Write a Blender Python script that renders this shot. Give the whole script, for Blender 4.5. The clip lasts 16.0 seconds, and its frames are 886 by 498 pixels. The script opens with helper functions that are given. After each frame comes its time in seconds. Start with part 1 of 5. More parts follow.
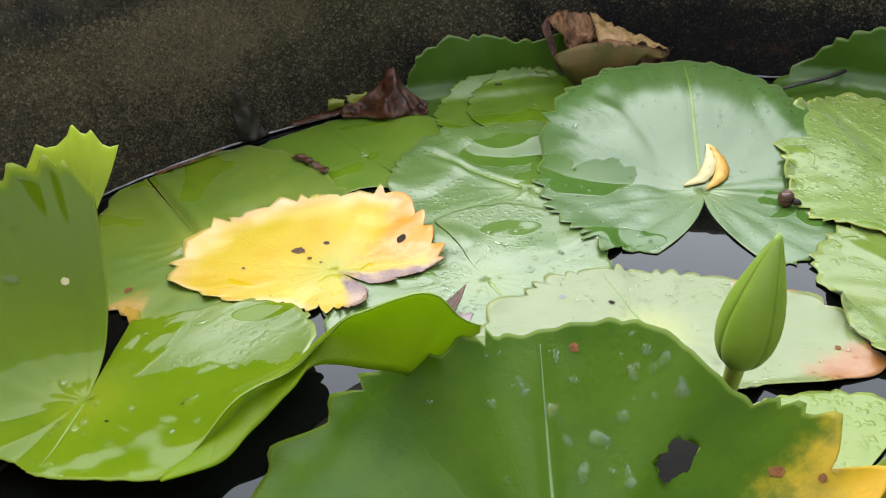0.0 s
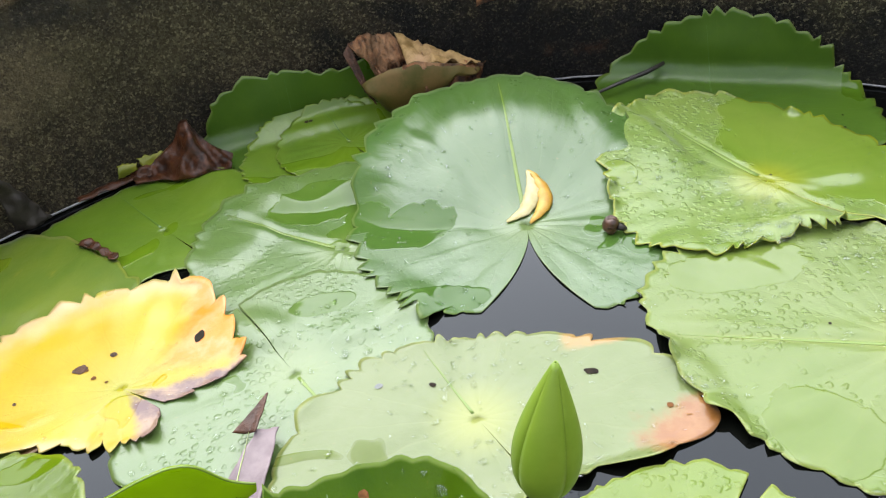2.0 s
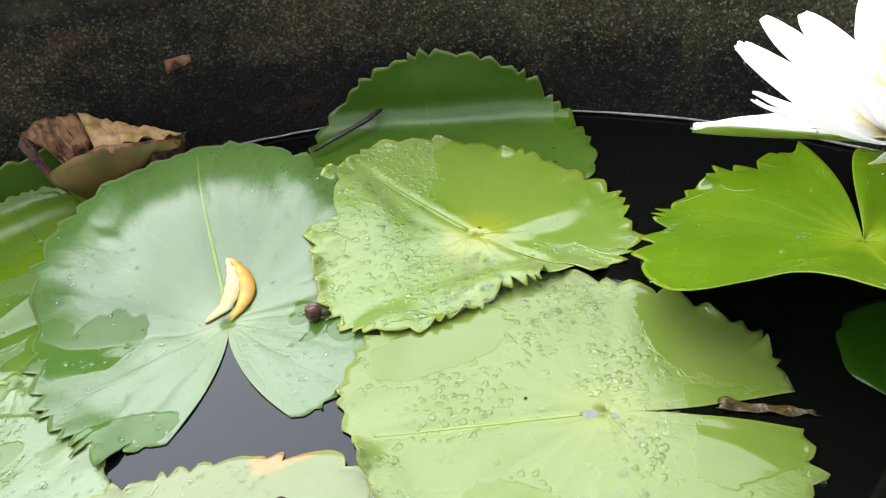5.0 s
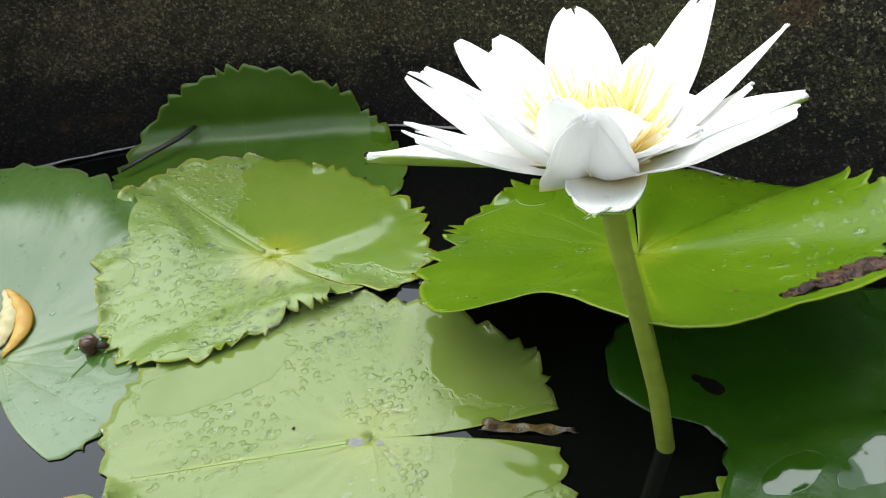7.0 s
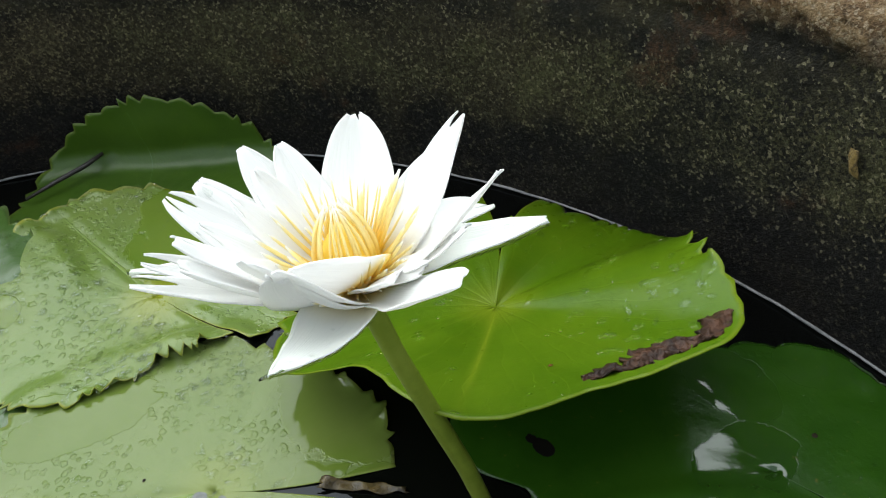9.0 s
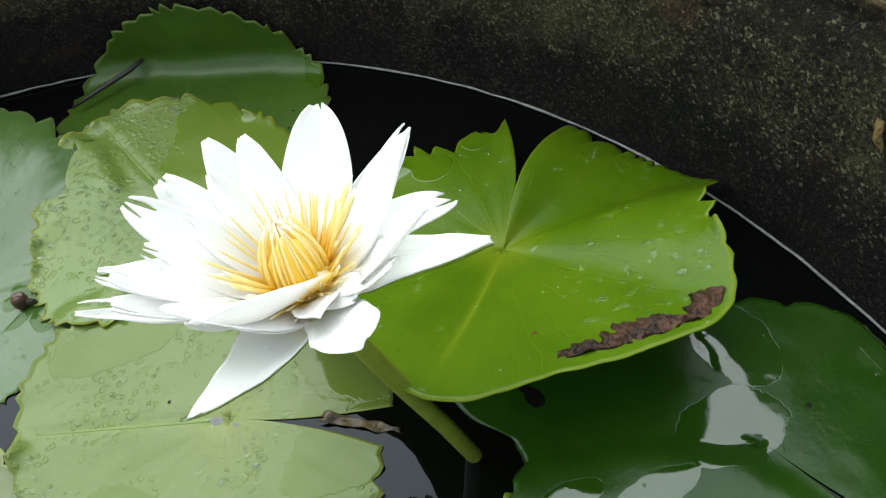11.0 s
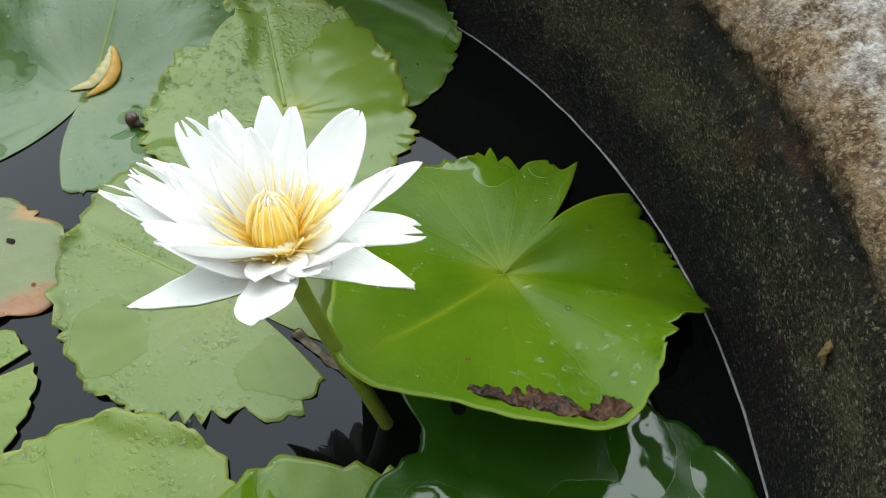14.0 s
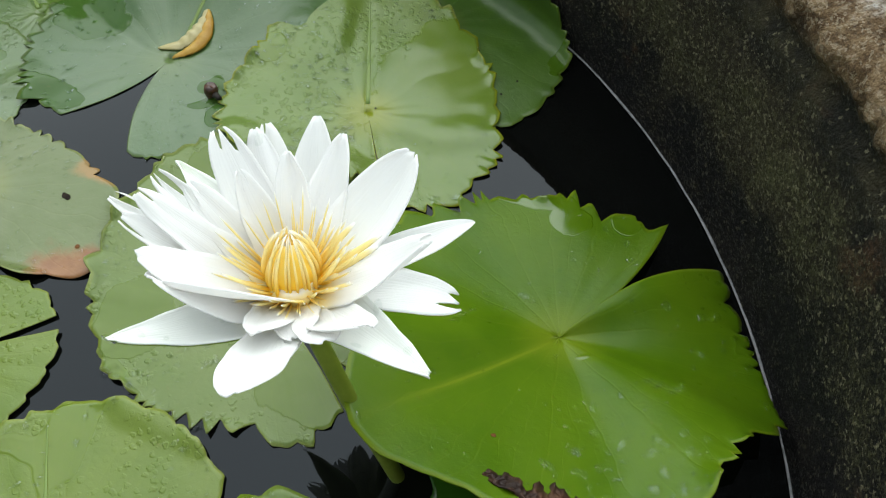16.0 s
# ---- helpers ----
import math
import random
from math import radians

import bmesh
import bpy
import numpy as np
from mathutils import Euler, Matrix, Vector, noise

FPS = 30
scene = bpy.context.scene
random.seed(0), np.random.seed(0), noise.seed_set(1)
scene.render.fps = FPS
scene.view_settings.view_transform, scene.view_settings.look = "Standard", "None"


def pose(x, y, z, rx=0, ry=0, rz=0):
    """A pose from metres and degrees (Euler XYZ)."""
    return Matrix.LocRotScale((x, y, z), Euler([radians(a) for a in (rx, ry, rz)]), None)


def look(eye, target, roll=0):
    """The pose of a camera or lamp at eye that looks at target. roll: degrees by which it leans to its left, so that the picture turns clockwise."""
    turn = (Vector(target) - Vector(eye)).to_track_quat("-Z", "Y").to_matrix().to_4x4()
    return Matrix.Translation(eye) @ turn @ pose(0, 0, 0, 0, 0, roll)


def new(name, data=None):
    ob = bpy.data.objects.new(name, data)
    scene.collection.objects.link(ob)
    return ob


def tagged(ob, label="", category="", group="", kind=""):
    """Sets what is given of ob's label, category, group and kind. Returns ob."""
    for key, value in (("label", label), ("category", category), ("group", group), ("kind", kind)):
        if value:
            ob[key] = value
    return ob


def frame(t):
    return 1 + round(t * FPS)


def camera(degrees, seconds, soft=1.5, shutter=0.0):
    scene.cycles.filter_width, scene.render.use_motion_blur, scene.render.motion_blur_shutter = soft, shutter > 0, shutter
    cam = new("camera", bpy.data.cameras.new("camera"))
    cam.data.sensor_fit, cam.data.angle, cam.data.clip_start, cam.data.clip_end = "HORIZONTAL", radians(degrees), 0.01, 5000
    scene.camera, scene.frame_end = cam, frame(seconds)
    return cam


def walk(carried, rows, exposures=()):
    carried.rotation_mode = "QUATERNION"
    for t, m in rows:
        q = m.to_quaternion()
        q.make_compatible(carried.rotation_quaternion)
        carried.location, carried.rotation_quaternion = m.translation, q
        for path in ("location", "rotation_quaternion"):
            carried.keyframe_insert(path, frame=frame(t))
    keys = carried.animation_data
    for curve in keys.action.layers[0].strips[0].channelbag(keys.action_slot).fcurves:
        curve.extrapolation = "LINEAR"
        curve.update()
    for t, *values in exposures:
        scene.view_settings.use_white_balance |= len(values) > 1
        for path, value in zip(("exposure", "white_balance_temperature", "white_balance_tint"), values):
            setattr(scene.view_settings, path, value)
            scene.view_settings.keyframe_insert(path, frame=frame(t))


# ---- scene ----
cam = camera(58.8, 16.0, 1.1)
PATH = [
    (0, (-0.007, -0.009, 0.304), (-0.063, 1.651, -0.811), -4.9),
    (0.5, (0.006, 0.008, 0.304), (0.024, 1.664, -0.819), -5.3),
    (1, (0.028, 0.025, 0.304), (0.092, 1.656, -0.851), -6.4),
    (1.5, (0.046, 0.05, 0.311), (0.17, 1.66, -0.869), -7.7),
    (2, (0.063, 0.066, 0.319), (0.243, 1.661, -0.875), -8.8),
    (2.5, (0.076, 0.074, 0.327), (0.326, 1.657, -0.869), -9.0),
    (3, (0.088, 0.081, 0.334), (0.408, 1.651, -0.862), -9.2),
    (3.5, (0.109, 0.089, 0.337), (0.482, 1.648, -0.859), -9.5),
    (4, (0.137, 0.096, 0.329), (0.56, 1.639, -0.87), -9.7),
    (4.2, (0.147, 0.099, 0.33), (0.591, 1.628, -0.88), -9.6),
    (6.3, (0.239, 0.084, 0.315), (0.853, 1.516, -0.939), -9.4),
    (6.5, (0.246, 0.08, 0.316), (0.885, 1.5, -0.938), -8.7),
    (7, (0.266, 0.072, 0.317), (0.939, 1.473, -0.941), -7.5),
    (7.5, (0.29, 0.067, 0.323), (0.963, 1.46, -0.944), -6.6),
    (8, (0.305, 0.052, 0.328), (0.965, 1.442, -0.949), -6.5),
    (8.5, (0.32, 0.047, 0.339), (0.965, 1.427, -0.958), -6.8),
    (9, (0.356, 0.048, 0.355), (0.978, 1.412, -0.969), -7.6),
    (9.5, (0.4, 0.053, 0.362), (1.002, 1.397, -0.991), -8.5),
    (10, (0.411, 0.061, 0.369), (0.903, 1.35, -1.079), -10.7),
    (10.2, (0.413, 0.063, 0.373), (0.822, 1.338, -1.112), -12.9),
    (12.3, (0.459, 0.058, 0.417), (0.558, 1.251, -1.185), -12.6),
    (12.5, (0.465, 0.057, 0.423), (0.545, 1.243, -1.185), -11.0),
    (13, (0.473, 0.052, 0.44), (0.499, 1.224, -1.181), -5.8),
    (13.5, (0.485, 0.05, 0.449), (0.433, 1.21, -1.18), -4.2),
    (14, (0.5, 0.052, 0.45), (0.397, 1.185, -1.195), -2.0),
    (14.5, (0.519, 0.049, 0.447), (0.34, 1.189, -1.186), -1.5),
    (15, (0.54, 0.054, 0.44), (0.264, 1.172, -1.195), -4.0),
    (15.5, (0.526, 0.093, 0.451), (0.24, 1.176, -1.206), -2.5),
    (16, (0.511, 0.111, 0.432), (0.189, 1.165, -1.237), -0.8),
]

EXPOSURES = [(0.0, 2.57, 6500, 10), (2.0, 2.70, 6500, 11), (3.5, 2.77, 6500, 11), (4.2, 2.8, 6500, 11), (6.5, 2.45, 6500, 8), (9.0, 1.82, 6500, 4), (10.2, 1.9, 6500, 3), (13.0, 1.8, 6500, 2), (15.0, 1.82, 6500, 2), (16.0, 1.62, 6500, 2)]
walk(cam, [(t, look(eye, target, roll)) for t, eye, target, roll in PATH], EXPOSURES)

# ---- sky and light: a bright overcast day ----
SUN_ELEV, SUN_ROT = radians(56), radians(-8)
world = bpy.data.worlds.new("overcast_sky")
scene.world = world
world.use_nodes = True
wn = world.node_tree
sky = wn.nodes.new("ShaderNodeTexSky")
sky.sky_type = "NISHITA"
sky.sun_disc = False
sky.sun_elevation, sky.sun_rotation = SUN_ELEV, SUN_ROT
sky.air_density, sky.dust_density, sky.ozone_density = 1.0, 0.4, 1.0
grey = wn.nodes.new("ShaderNodeHueSaturation")
grey.inputs["Saturation"].default_value = 0.32
wn.links.new(sky.outputs[0], grey.inputs["Color"])
wn.links.new(grey.outputs[0], wn.nodes["Background"].inputs["Color"])
wn.nodes["Background"].inputs["Strength"].default_value = 0.10
sun_data = bpy.data.lights.new("sun", "SUN")
sun_data.energy, sun_data.angle, sun_data.color = 1.15, radians(90), (0.965, 0.985, 1.0)
sun = new("sun", sun_data)
sun.matrix_world = look((0, 0, 3), Vector((0, 0, 3)) - Vector((math.sin(SUN_ROT) * math.cos(SUN_ELEV), math.cos(SUN_ROT) * math.cos(SUN_ELEV), math.sin(SUN_ELEV))))

# the basin: its axis and the radius of the water's edge
CX, CY, RW = 0.106, 0.166, 0.5608


# ---- materials ----
class Nodes:
    """Short hand for building a node tree."""

    def __init__(self, name):
        self.mat = bpy.data.materials.new(name)
        self.mat.use_nodes = True
        self.tree = self.mat.node_tree
        self.bsdf = self.tree.nodes["Principled BSDF"]
        self.out = self.tree.nodes["Material Output"]

    def put(self, socket, value):
        if isinstance(value, bpy.types.NodeSocket):
            self.tree.links.new(value, socket)
        elif isinstance(value, tuple) and len(value) == 3 and socket.type == "RGBA":
            socket.default_value = (*value, 1)
        else:
            socket.default_value = value

    def node(self, kind, ins=(), out=0, **settings):
        n = self.tree.nodes.new(kind)
        if "operation" in settings:
            n.operation = settings["operation"]
        if "data_type" in settings:
            n.data_type = settings["data_type"]
        if "interpolation_type" in settings:
            n.interpolation_type = settings["interpolation_type"]
        if "uv_map" in settings:
            n.uv_map = settings["uv_map"]
        for key, value in dict(ins).items():
            self.put(n.inputs[key], value)
        return n.outputs[out]

    def math(self, op, a, b=0.0, c=0.0):
        return self.node("ShaderNodeMath", {0: a, 1: b, 2: c}, operation=op)

    def mix(self, fac, a, b):
        return self.node("ShaderNodeMix", {"Factor": fac, 6: a, 7: b}, out=2, data_type="RGBA")

    def ramp(self, value, lo, hi, to_lo=0.0, to_hi=1.0):
        return self.node("ShaderNodeMapRange", {"Value": value, "From Min": lo, "From Max": hi, "To Min": to_lo, "To Max": to_hi}, interpolation_type="SMOOTHSTEP")

    def noise(self, vec, scale, detail=3.0, rough=0.55, warp=0.0):
        return self.node("ShaderNodeTexNoise", {"Vector": vec, "Scale": scale, "Detail": detail, "Roughness": rough, "Distortion": warp})

    def shade(self, **ins):
        for key, value in ins.items():
            self.put(self.bsdf.inputs[key.replace("_", " ")], value)
        return self.mat

    def bump(self, height, strength, distance):
        return self.node("ShaderNodeBump", {"Height": height, "Strength": strength, "Distance": distance})


def leaf_material(name, col, pale, glow, dry=(0.3, 0.16, 0.05), dry_amount=0.0, wet=0.3, rough=0.33, veins=0.045, thru=0.18, patches=(), blotch=0.0, blotch_col=(0.5, 0.3, 0.05), film=0.04, spec=0.5, beads=0.1, bloom=0.0, heart=0.75, pools=(), clear=0.2, spine=None, waxed=False, shore_lip=0.8):
    """A waxy leaf: radial forking veins, paler patches, a dry margin, and films of rain water. pools: films at known
    places, as (x, y, half width, half depth) from the leaf's middle; clear: how much the films mirror; spine: the
    direction of a soft pale midrib, in degrees; waxed: gloss masked off in streaks towards the far margin, to draw the
    sky's reflection fading there."""
    n = Nodes(name)
    uv = n.node("ShaderNodeUVMap", uv_map="leaf")
    rim = n.node("ShaderNodeUVMap", uv_map="rim")
    rnd = n.node("ShaderNodeObjectInfo", out=5)
    shift = n.node("ShaderNodeCombineXYZ", {"X": n.math("MULTIPLY", rnd, 7.3), "Y": n.math("MULTIPLY", rnd, 3.1)})
    vec = n.node("ShaderNodeVectorMath", {0: uv, 1: shift}, operation="ADD")
    sep = n.node("ShaderNodeSeparateXYZ", {0: uv}).node
    r = n.node("ShaderNodeVectorMath", {0: uv}, out=1, operation="LENGTH")
    ang = n.math("ARCTAN2", sep.outputs[1], sep.outputs[0])
    wob = n.noise(vec, 28.0, 2.0)
    ang = n.math("ADD", ang, n.math("MULTIPLY", n.math("SUBTRACT", wob, 0.5), 0.22))
    lines = []
    for count, start, width in ((17, 0.0, 0.0011), (34, 0.035, 0.0008), (68, 0.07, 0.0006)):
        cell = n.math("PINGPONG", n.math("MULTIPLY", ang, count / (2 * math.pi)), 0.5)
        far = n.math("MULTIPLY", n.math("MULTIPLY", cell, 2 * math.pi / count), r)
        line = n.ramp(far, 0.0, width, 1.0, 0.0)
        lines.append(n.math("MULTIPLY", line, n.ramp(r, start, start + 0.02)) if start else line)
    vein = n.math("MAXIMUM", lines[0], n.math("MULTIPLY", n.math("MAXIMUM", lines[1], lines[2]), 0.6))
    big = n.noise(vec, 14.0, 4.0, 0.6)
    fine = n.noise(vec, 210.0, 4.0, 0.65)
    mid = n.noise(vec, 55.0, 3.0)
    c = n.mix(n.ramp(big, 0.35, 0.68), col, pale)
    c = n.mix(n.math("MULTIPLY", n.ramp(mid, 0.4, 0.75), 0.35), c, pale)
    c = n.mix(n.math("MULTIPLY", vein, veins), c, glow)
    c = n.mix(n.math("MULTIPLY", n.ramp(r, 0.004, 0.034, 1.0, 0.0), heart), c, glow)
    c = n.mix(n.math("MULTIPLY", n.ramp(fine, 0.62, 0.8), 0.25), c, dry)
    if spine is not None:
        u, v = math.cos(radians(spine)), math.sin(radians(spine))
        on = n.math("ADD", n.math("MULTIPLY", sep.outputs[0], u), n.math("MULTIPLY", sep.outputs[1], v))
        off = n.math("ABSOLUTE", n.math("SUBTRACT", n.math("MULTIPLY", sep.outputs[1], u), n.math("MULTIPLY", sep.outputs[0], v)))
        stripe = n.math("MULTIPLY", n.math("ADD", n.ramp(off, 0.0, 0.0045, 0.35, 0.0), n.ramp(off, 0.0004, 0.0013, 0.3, 0.0)), n.math("MULTIPLY", n.ramp(on, 0.0, 0.01), n.ramp(on, 0.07, 0.125, 1.0, 0.2)))
        c = n.mix(stripe, c, glow)
    t = n.node("ShaderNodeSeparateXYZ", {0: rim}).node.outputs[0]
    edge = n.math("ADD", t, n.math("MULTIPLY", n.math("SUBTRACT", big, 0.5), 0.5))
    if dry_amount:
        c = n.mix(n.math("MULTIPLY", n.ramp(edge, 1.03 - dry_amount * 0.4, 1.1), 1.0), c, dry)
    if blotch:
        spots = n.noise(vec, 24.0, 5.0, 0.65, 0.4)
        c = n.mix(n.ramp(n.math("ADD", spots, n.math("MULTIPLY", t, 0.12)), 0.78 - blotch * 0.2, 0.88 - blotch * 0.2), c, blotch_col)
    around = n.node("ShaderNodeSeparateXYZ", {0: rim}).node.outputs[1]
    lip = n.math("MAXIMUM", n.ramp(t, 0.978, 0.992), n.math("MULTIPLY", n.ramp(n.math("PINGPONG", around, 0.5), 0.0, 0.0045, 1.0, 0.0), n.ramp(t, 0.15, 0.4)))
    c = n.mix(n.math("MULTIPLY", lip, 0.55), c, glow)
    crust = n.noise(vec, 60.0, 5.0, 0.65)
    for at, half_width, depth, tint in patches:
        off = n.math("DIVIDE", n.math("SUBTRACT", around, at), half_width)
        off = n.math("ADD", n.math("MULTIPLY", off, off), n.math("MULTIPLY", n.math("DIVIDE", n.math("SUBTRACT", 1.0, t), depth), 1.0))
        off = n.math("ADD", off, n.math("MULTIPLY", n.math("SUBTRACT", crust, 0.5), 1.6))
        c = n.mix(n.ramp(off, 0.45, 1.2, 1.0, 0.0), c, n.mix(n.ramp(crust, 0.38, 0.66, 0.0, 0.8), tint, n.mix(0.5, tint, dry)))
    # films of water: a few scattered ones, and those at known places, each with a raised brim
    soak = n.math("SUBTRACT", n.noise(vec, 13.0, 2.5, 0.5, 0.7), 0.70 - wet * 0.24)
    shore = n.math("MULTIPLY", n.math("SUBTRACT", n.noise(vec, 30.0, 5.0, 0.6, 0.5), 0.5), 0.9)
    for px, py, pu, pv in pools:
        du = n.math("DIVIDE", n.math("SUBTRACT", sep.outputs[0], px), pu)
        dv = n.math("DIVIDE", n.math("SUBTRACT", sep.outputs[1], py), pv)
        gone = n.math("SQRT", n.math("ADD", n.math("MULTIPLY", du, du), n.math("MULTIPLY", dv, dv)))
        soak = n.math("MAXIMUM", soak, n.math("MULTIPLY", n.math("ADD", n.math("SUBTRACT", 1.0, gone), shore), 0.35))
    pool = n.ramp(soak, 0.0, 0.007)
    brim = n.ramp(soak, -0.006, 0.020)
    bent = n.node("ShaderNodeVectorMath", {0: vec, 1: n.node("ShaderNodeVectorMath", {0: n.node("ShaderNodeTexNoise", {"Vector": vec, "Scale": 260.0, "Detail": 2.0}, out=1), 3: 0.004}, operation="SCALE")}, operation="ADD")
    drops = n.node("ShaderNodeTexVoronoi", {"Vector": bent, "Scale": 190.0, "Randomness": 1.0})
    dome = n.math("MULTIPLY", n.ramp(drops, 0.22, 0.46, 1.0, 0.0), n.ramp(n.noise(vec, 21.0, 3.0, 0.6), 0.44, 0.56, beads * 0.1, beads))
    dull = n.math("SUBTRACT", 1.0, pool)
    height = n.math("ADD", n.math("MULTIPLY", fine, 0.35), n.math("MULTIPLY", vein, -2.0 * veins))
    height = n.math("ADD", n.math("MULTIPLY", height, n.math("ADD", n.math("MULTIPLY", dull, 0.8), 0.2)), n.math("ADD", n.math("MULTIPLY", dome, dull), n.math("MULTIPLY", brim, shore_lip)))
    normal = n.node("ShaderNodeBump", {"Height": height, "Strength": 0.42, "Distance": 0.0011})
    gloss = n.math("ADD", n.math("MULTIPLY", dull, spec - clear), clear)
    if waxed:
        streak = n.noise(n.node("ShaderNodeCombineXYZ", {"X": n.math("MULTIPLY", ang, 9.0), "Y": n.math("MULTIPLY", r, 14.0)}), 1.0, 4.0, 0.65)
        # takes gloss off the far margin to draw the sky's reflection fading
        worn = n.math("MULTIPLY", n.ramp(n.math("ADD", t, n.math("MULTIPLY", n.math("SUBTRACT", streak, 0.5), 0.75)), 0.60, 0.95, 0.0, 0.85), n.ramp(sep.outputs[1], 0.0, 0.06, 0.15, 1.0))
        gloss = n.math("MULTIPLY", gloss, n.math("SUBTRACT", 1.0, worn))
    n.shade(Base_Color=c, Roughness=n.math("ADD", n.math("MULTIPLY", dull, rough - film), film), Normal=normal, IOR=1.5, Specular_IOR_Level=gloss, Sheen_Weight=n.math("MULTIPLY", dull, bloom), Sheen_Roughness=0.45)
    trans = n.node("ShaderNodeBsdfTranslucent", {"Color": n.mix(0.5, c, glow), "Normal": normal})
    n.put(n.out.inputs["Surface"], n.node("ShaderNodeMixShader", {0: thru, 1: n.bsdf.outputs[0], 2: trans}))
    return n.mat


def stone_material():
    """Old cast concrete: bare and tan along the rim, below it stained black-brown with algae and a painted band of
    shade.
    """
    n = Nodes("stained_and_shaded_concrete")
    pos = n.node("ShaderNodeTexCoord", out=3)
    xyz = n.node("ShaderNodeSeparateXYZ", {0: pos}).node
    x, y, z = xyz.outputs[0], xyz.outputs[1], xyz.outputs[2]
    big, mid = n.noise(pos, 4.0, 4.0, 0.6), n.noise(pos, 26.0, 5.0, 0.7)
    grain = n.noise(pos, 380.0, 4.0, 0.7)
    bent = n.node("ShaderNodeVectorMath", {0: pos, 1: n.node("ShaderNodeVectorMath", {0: n.node("ShaderNodeTexNoise", {"Vector": pos, "Scale": 500.0, "Detail": 2.0}, out=1), 3: 0.0034}, operation="SCALE")}, operation="ADD")
    pick = n.node("ShaderNodeSeparateXYZ", {0: n.node("ShaderNodeTexVoronoi", {"Vector": bent, "Scale": 640.0}, out=1)}).node.outputs[0]
    grit = n.noise(pos, 900.0, 2.0, 0.6)
    lumps = n.noise(pos, 85.0, 6.0, 0.72)
    level = n.math("ADD", z, n.math("MULTIPLY", n.math("SUBTRACT", mid, 0.5), 0.03))
    level = n.math("ADD", level, n.math("MULTIPLY", n.math("SUBTRACT", big, 0.5), 0.03))
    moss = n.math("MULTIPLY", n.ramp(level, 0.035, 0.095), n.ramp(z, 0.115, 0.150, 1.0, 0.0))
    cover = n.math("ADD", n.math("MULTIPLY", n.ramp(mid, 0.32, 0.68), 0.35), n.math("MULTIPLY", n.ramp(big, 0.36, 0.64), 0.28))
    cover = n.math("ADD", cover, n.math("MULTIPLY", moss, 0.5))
    # speckle cover shifted region by region along x, y and z
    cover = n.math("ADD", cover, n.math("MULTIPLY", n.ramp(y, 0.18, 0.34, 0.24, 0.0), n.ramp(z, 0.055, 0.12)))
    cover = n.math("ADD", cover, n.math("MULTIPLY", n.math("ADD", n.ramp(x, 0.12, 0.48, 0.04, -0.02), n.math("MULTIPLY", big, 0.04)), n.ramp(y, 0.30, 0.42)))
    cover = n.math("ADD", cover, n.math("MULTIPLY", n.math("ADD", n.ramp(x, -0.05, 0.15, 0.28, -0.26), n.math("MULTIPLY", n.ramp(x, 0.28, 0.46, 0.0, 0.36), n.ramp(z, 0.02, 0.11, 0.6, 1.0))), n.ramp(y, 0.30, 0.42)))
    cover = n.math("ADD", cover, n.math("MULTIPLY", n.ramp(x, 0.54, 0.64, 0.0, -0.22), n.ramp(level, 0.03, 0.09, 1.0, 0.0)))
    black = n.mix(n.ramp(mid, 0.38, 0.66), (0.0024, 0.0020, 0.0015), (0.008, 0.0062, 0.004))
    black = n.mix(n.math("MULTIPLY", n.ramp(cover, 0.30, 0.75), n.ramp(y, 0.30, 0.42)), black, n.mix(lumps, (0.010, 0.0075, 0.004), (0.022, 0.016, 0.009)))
    olive = n.mix(n.ramp(big, 0.42, 0.6), (0.062, 0.052, 0.023), (0.092, 0.072, 0.037))
    olive = n.mix(n.math("MULTIPLY", n.ramp(x, 0.25, 0.50), n.ramp(mid, 0.35, 0.65, 0.4, 1.0)), olive, (0.072, 0.070, 0.027))
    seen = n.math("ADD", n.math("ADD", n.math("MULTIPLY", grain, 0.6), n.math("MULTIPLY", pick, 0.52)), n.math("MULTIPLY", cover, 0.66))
    stain_and_shade = n.mix(n.ramp(n.math("ADD", seen, n.math("MULTIPLY", n.math("SUBTRACT", grit, 0.5), 0.8)), 0.78, 1.62), black, olive)
    stain_and_shade = n.mix(n.math("MULTIPLY", n.ramp(n.math("ADD", pick, n.math("MULTIPLY", n.math("SUBTRACT", grit, 0.5), 0.3)), 0.86, 0.95), n.ramp(cover, 0.25, 0.8, 0.1, 0.65)), stain_and_shade, (0.125, 0.104, 0.050))
    # dark band under the lip: its shade painted in, weaker at low y
    stain_and_shade = n.mix(n.math("MULTIPLY", n.ramp(z, 0.128, 0.148), n.ramp(y, 0.22, 0.36, 0.1, 0.75)), stain_and_shade, n.mix(n.ramp(mid, 0.4, 0.65), (0.012, 0.011, 0.007), (0.045, 0.038, 0.018)))
    # sparse pale specks: wet glints painted into the colour
    stain_and_shade = n.mix(n.math("MULTIPLY", n.math("MULTIPLY", n.ramp(pick, 0.925, 0.965), n.ramp(x, 0.30, 0.50, 0.2, 0.6)), n.ramp(z, 0.02, 0.09, 0.25, 1.0)), stain_and_shade, (0.20, 0.18, 0.11))
    rust = n.ramp(n.noise(pos, 11.0, 4.0, 0.65), 0.62, 0.70)
    stain_and_shade = n.mix(n.math("MULTIPLY", rust, n.ramp(grain, 0.4, 0.6, 0.1, 0.6)), stain_and_shade, (0.085, 0.040, 0.018))
    bare = n.mix(n.ramp(lumps, 0.36, 0.66), (0.10, 0.055, 0.022), (0.30, 0.205, 0.11))
    bare = n.mix(n.ramp(mid, 0.52, 0.66), bare, n.mix(0.5, bare, (0.20, 0.17, 0.14)))
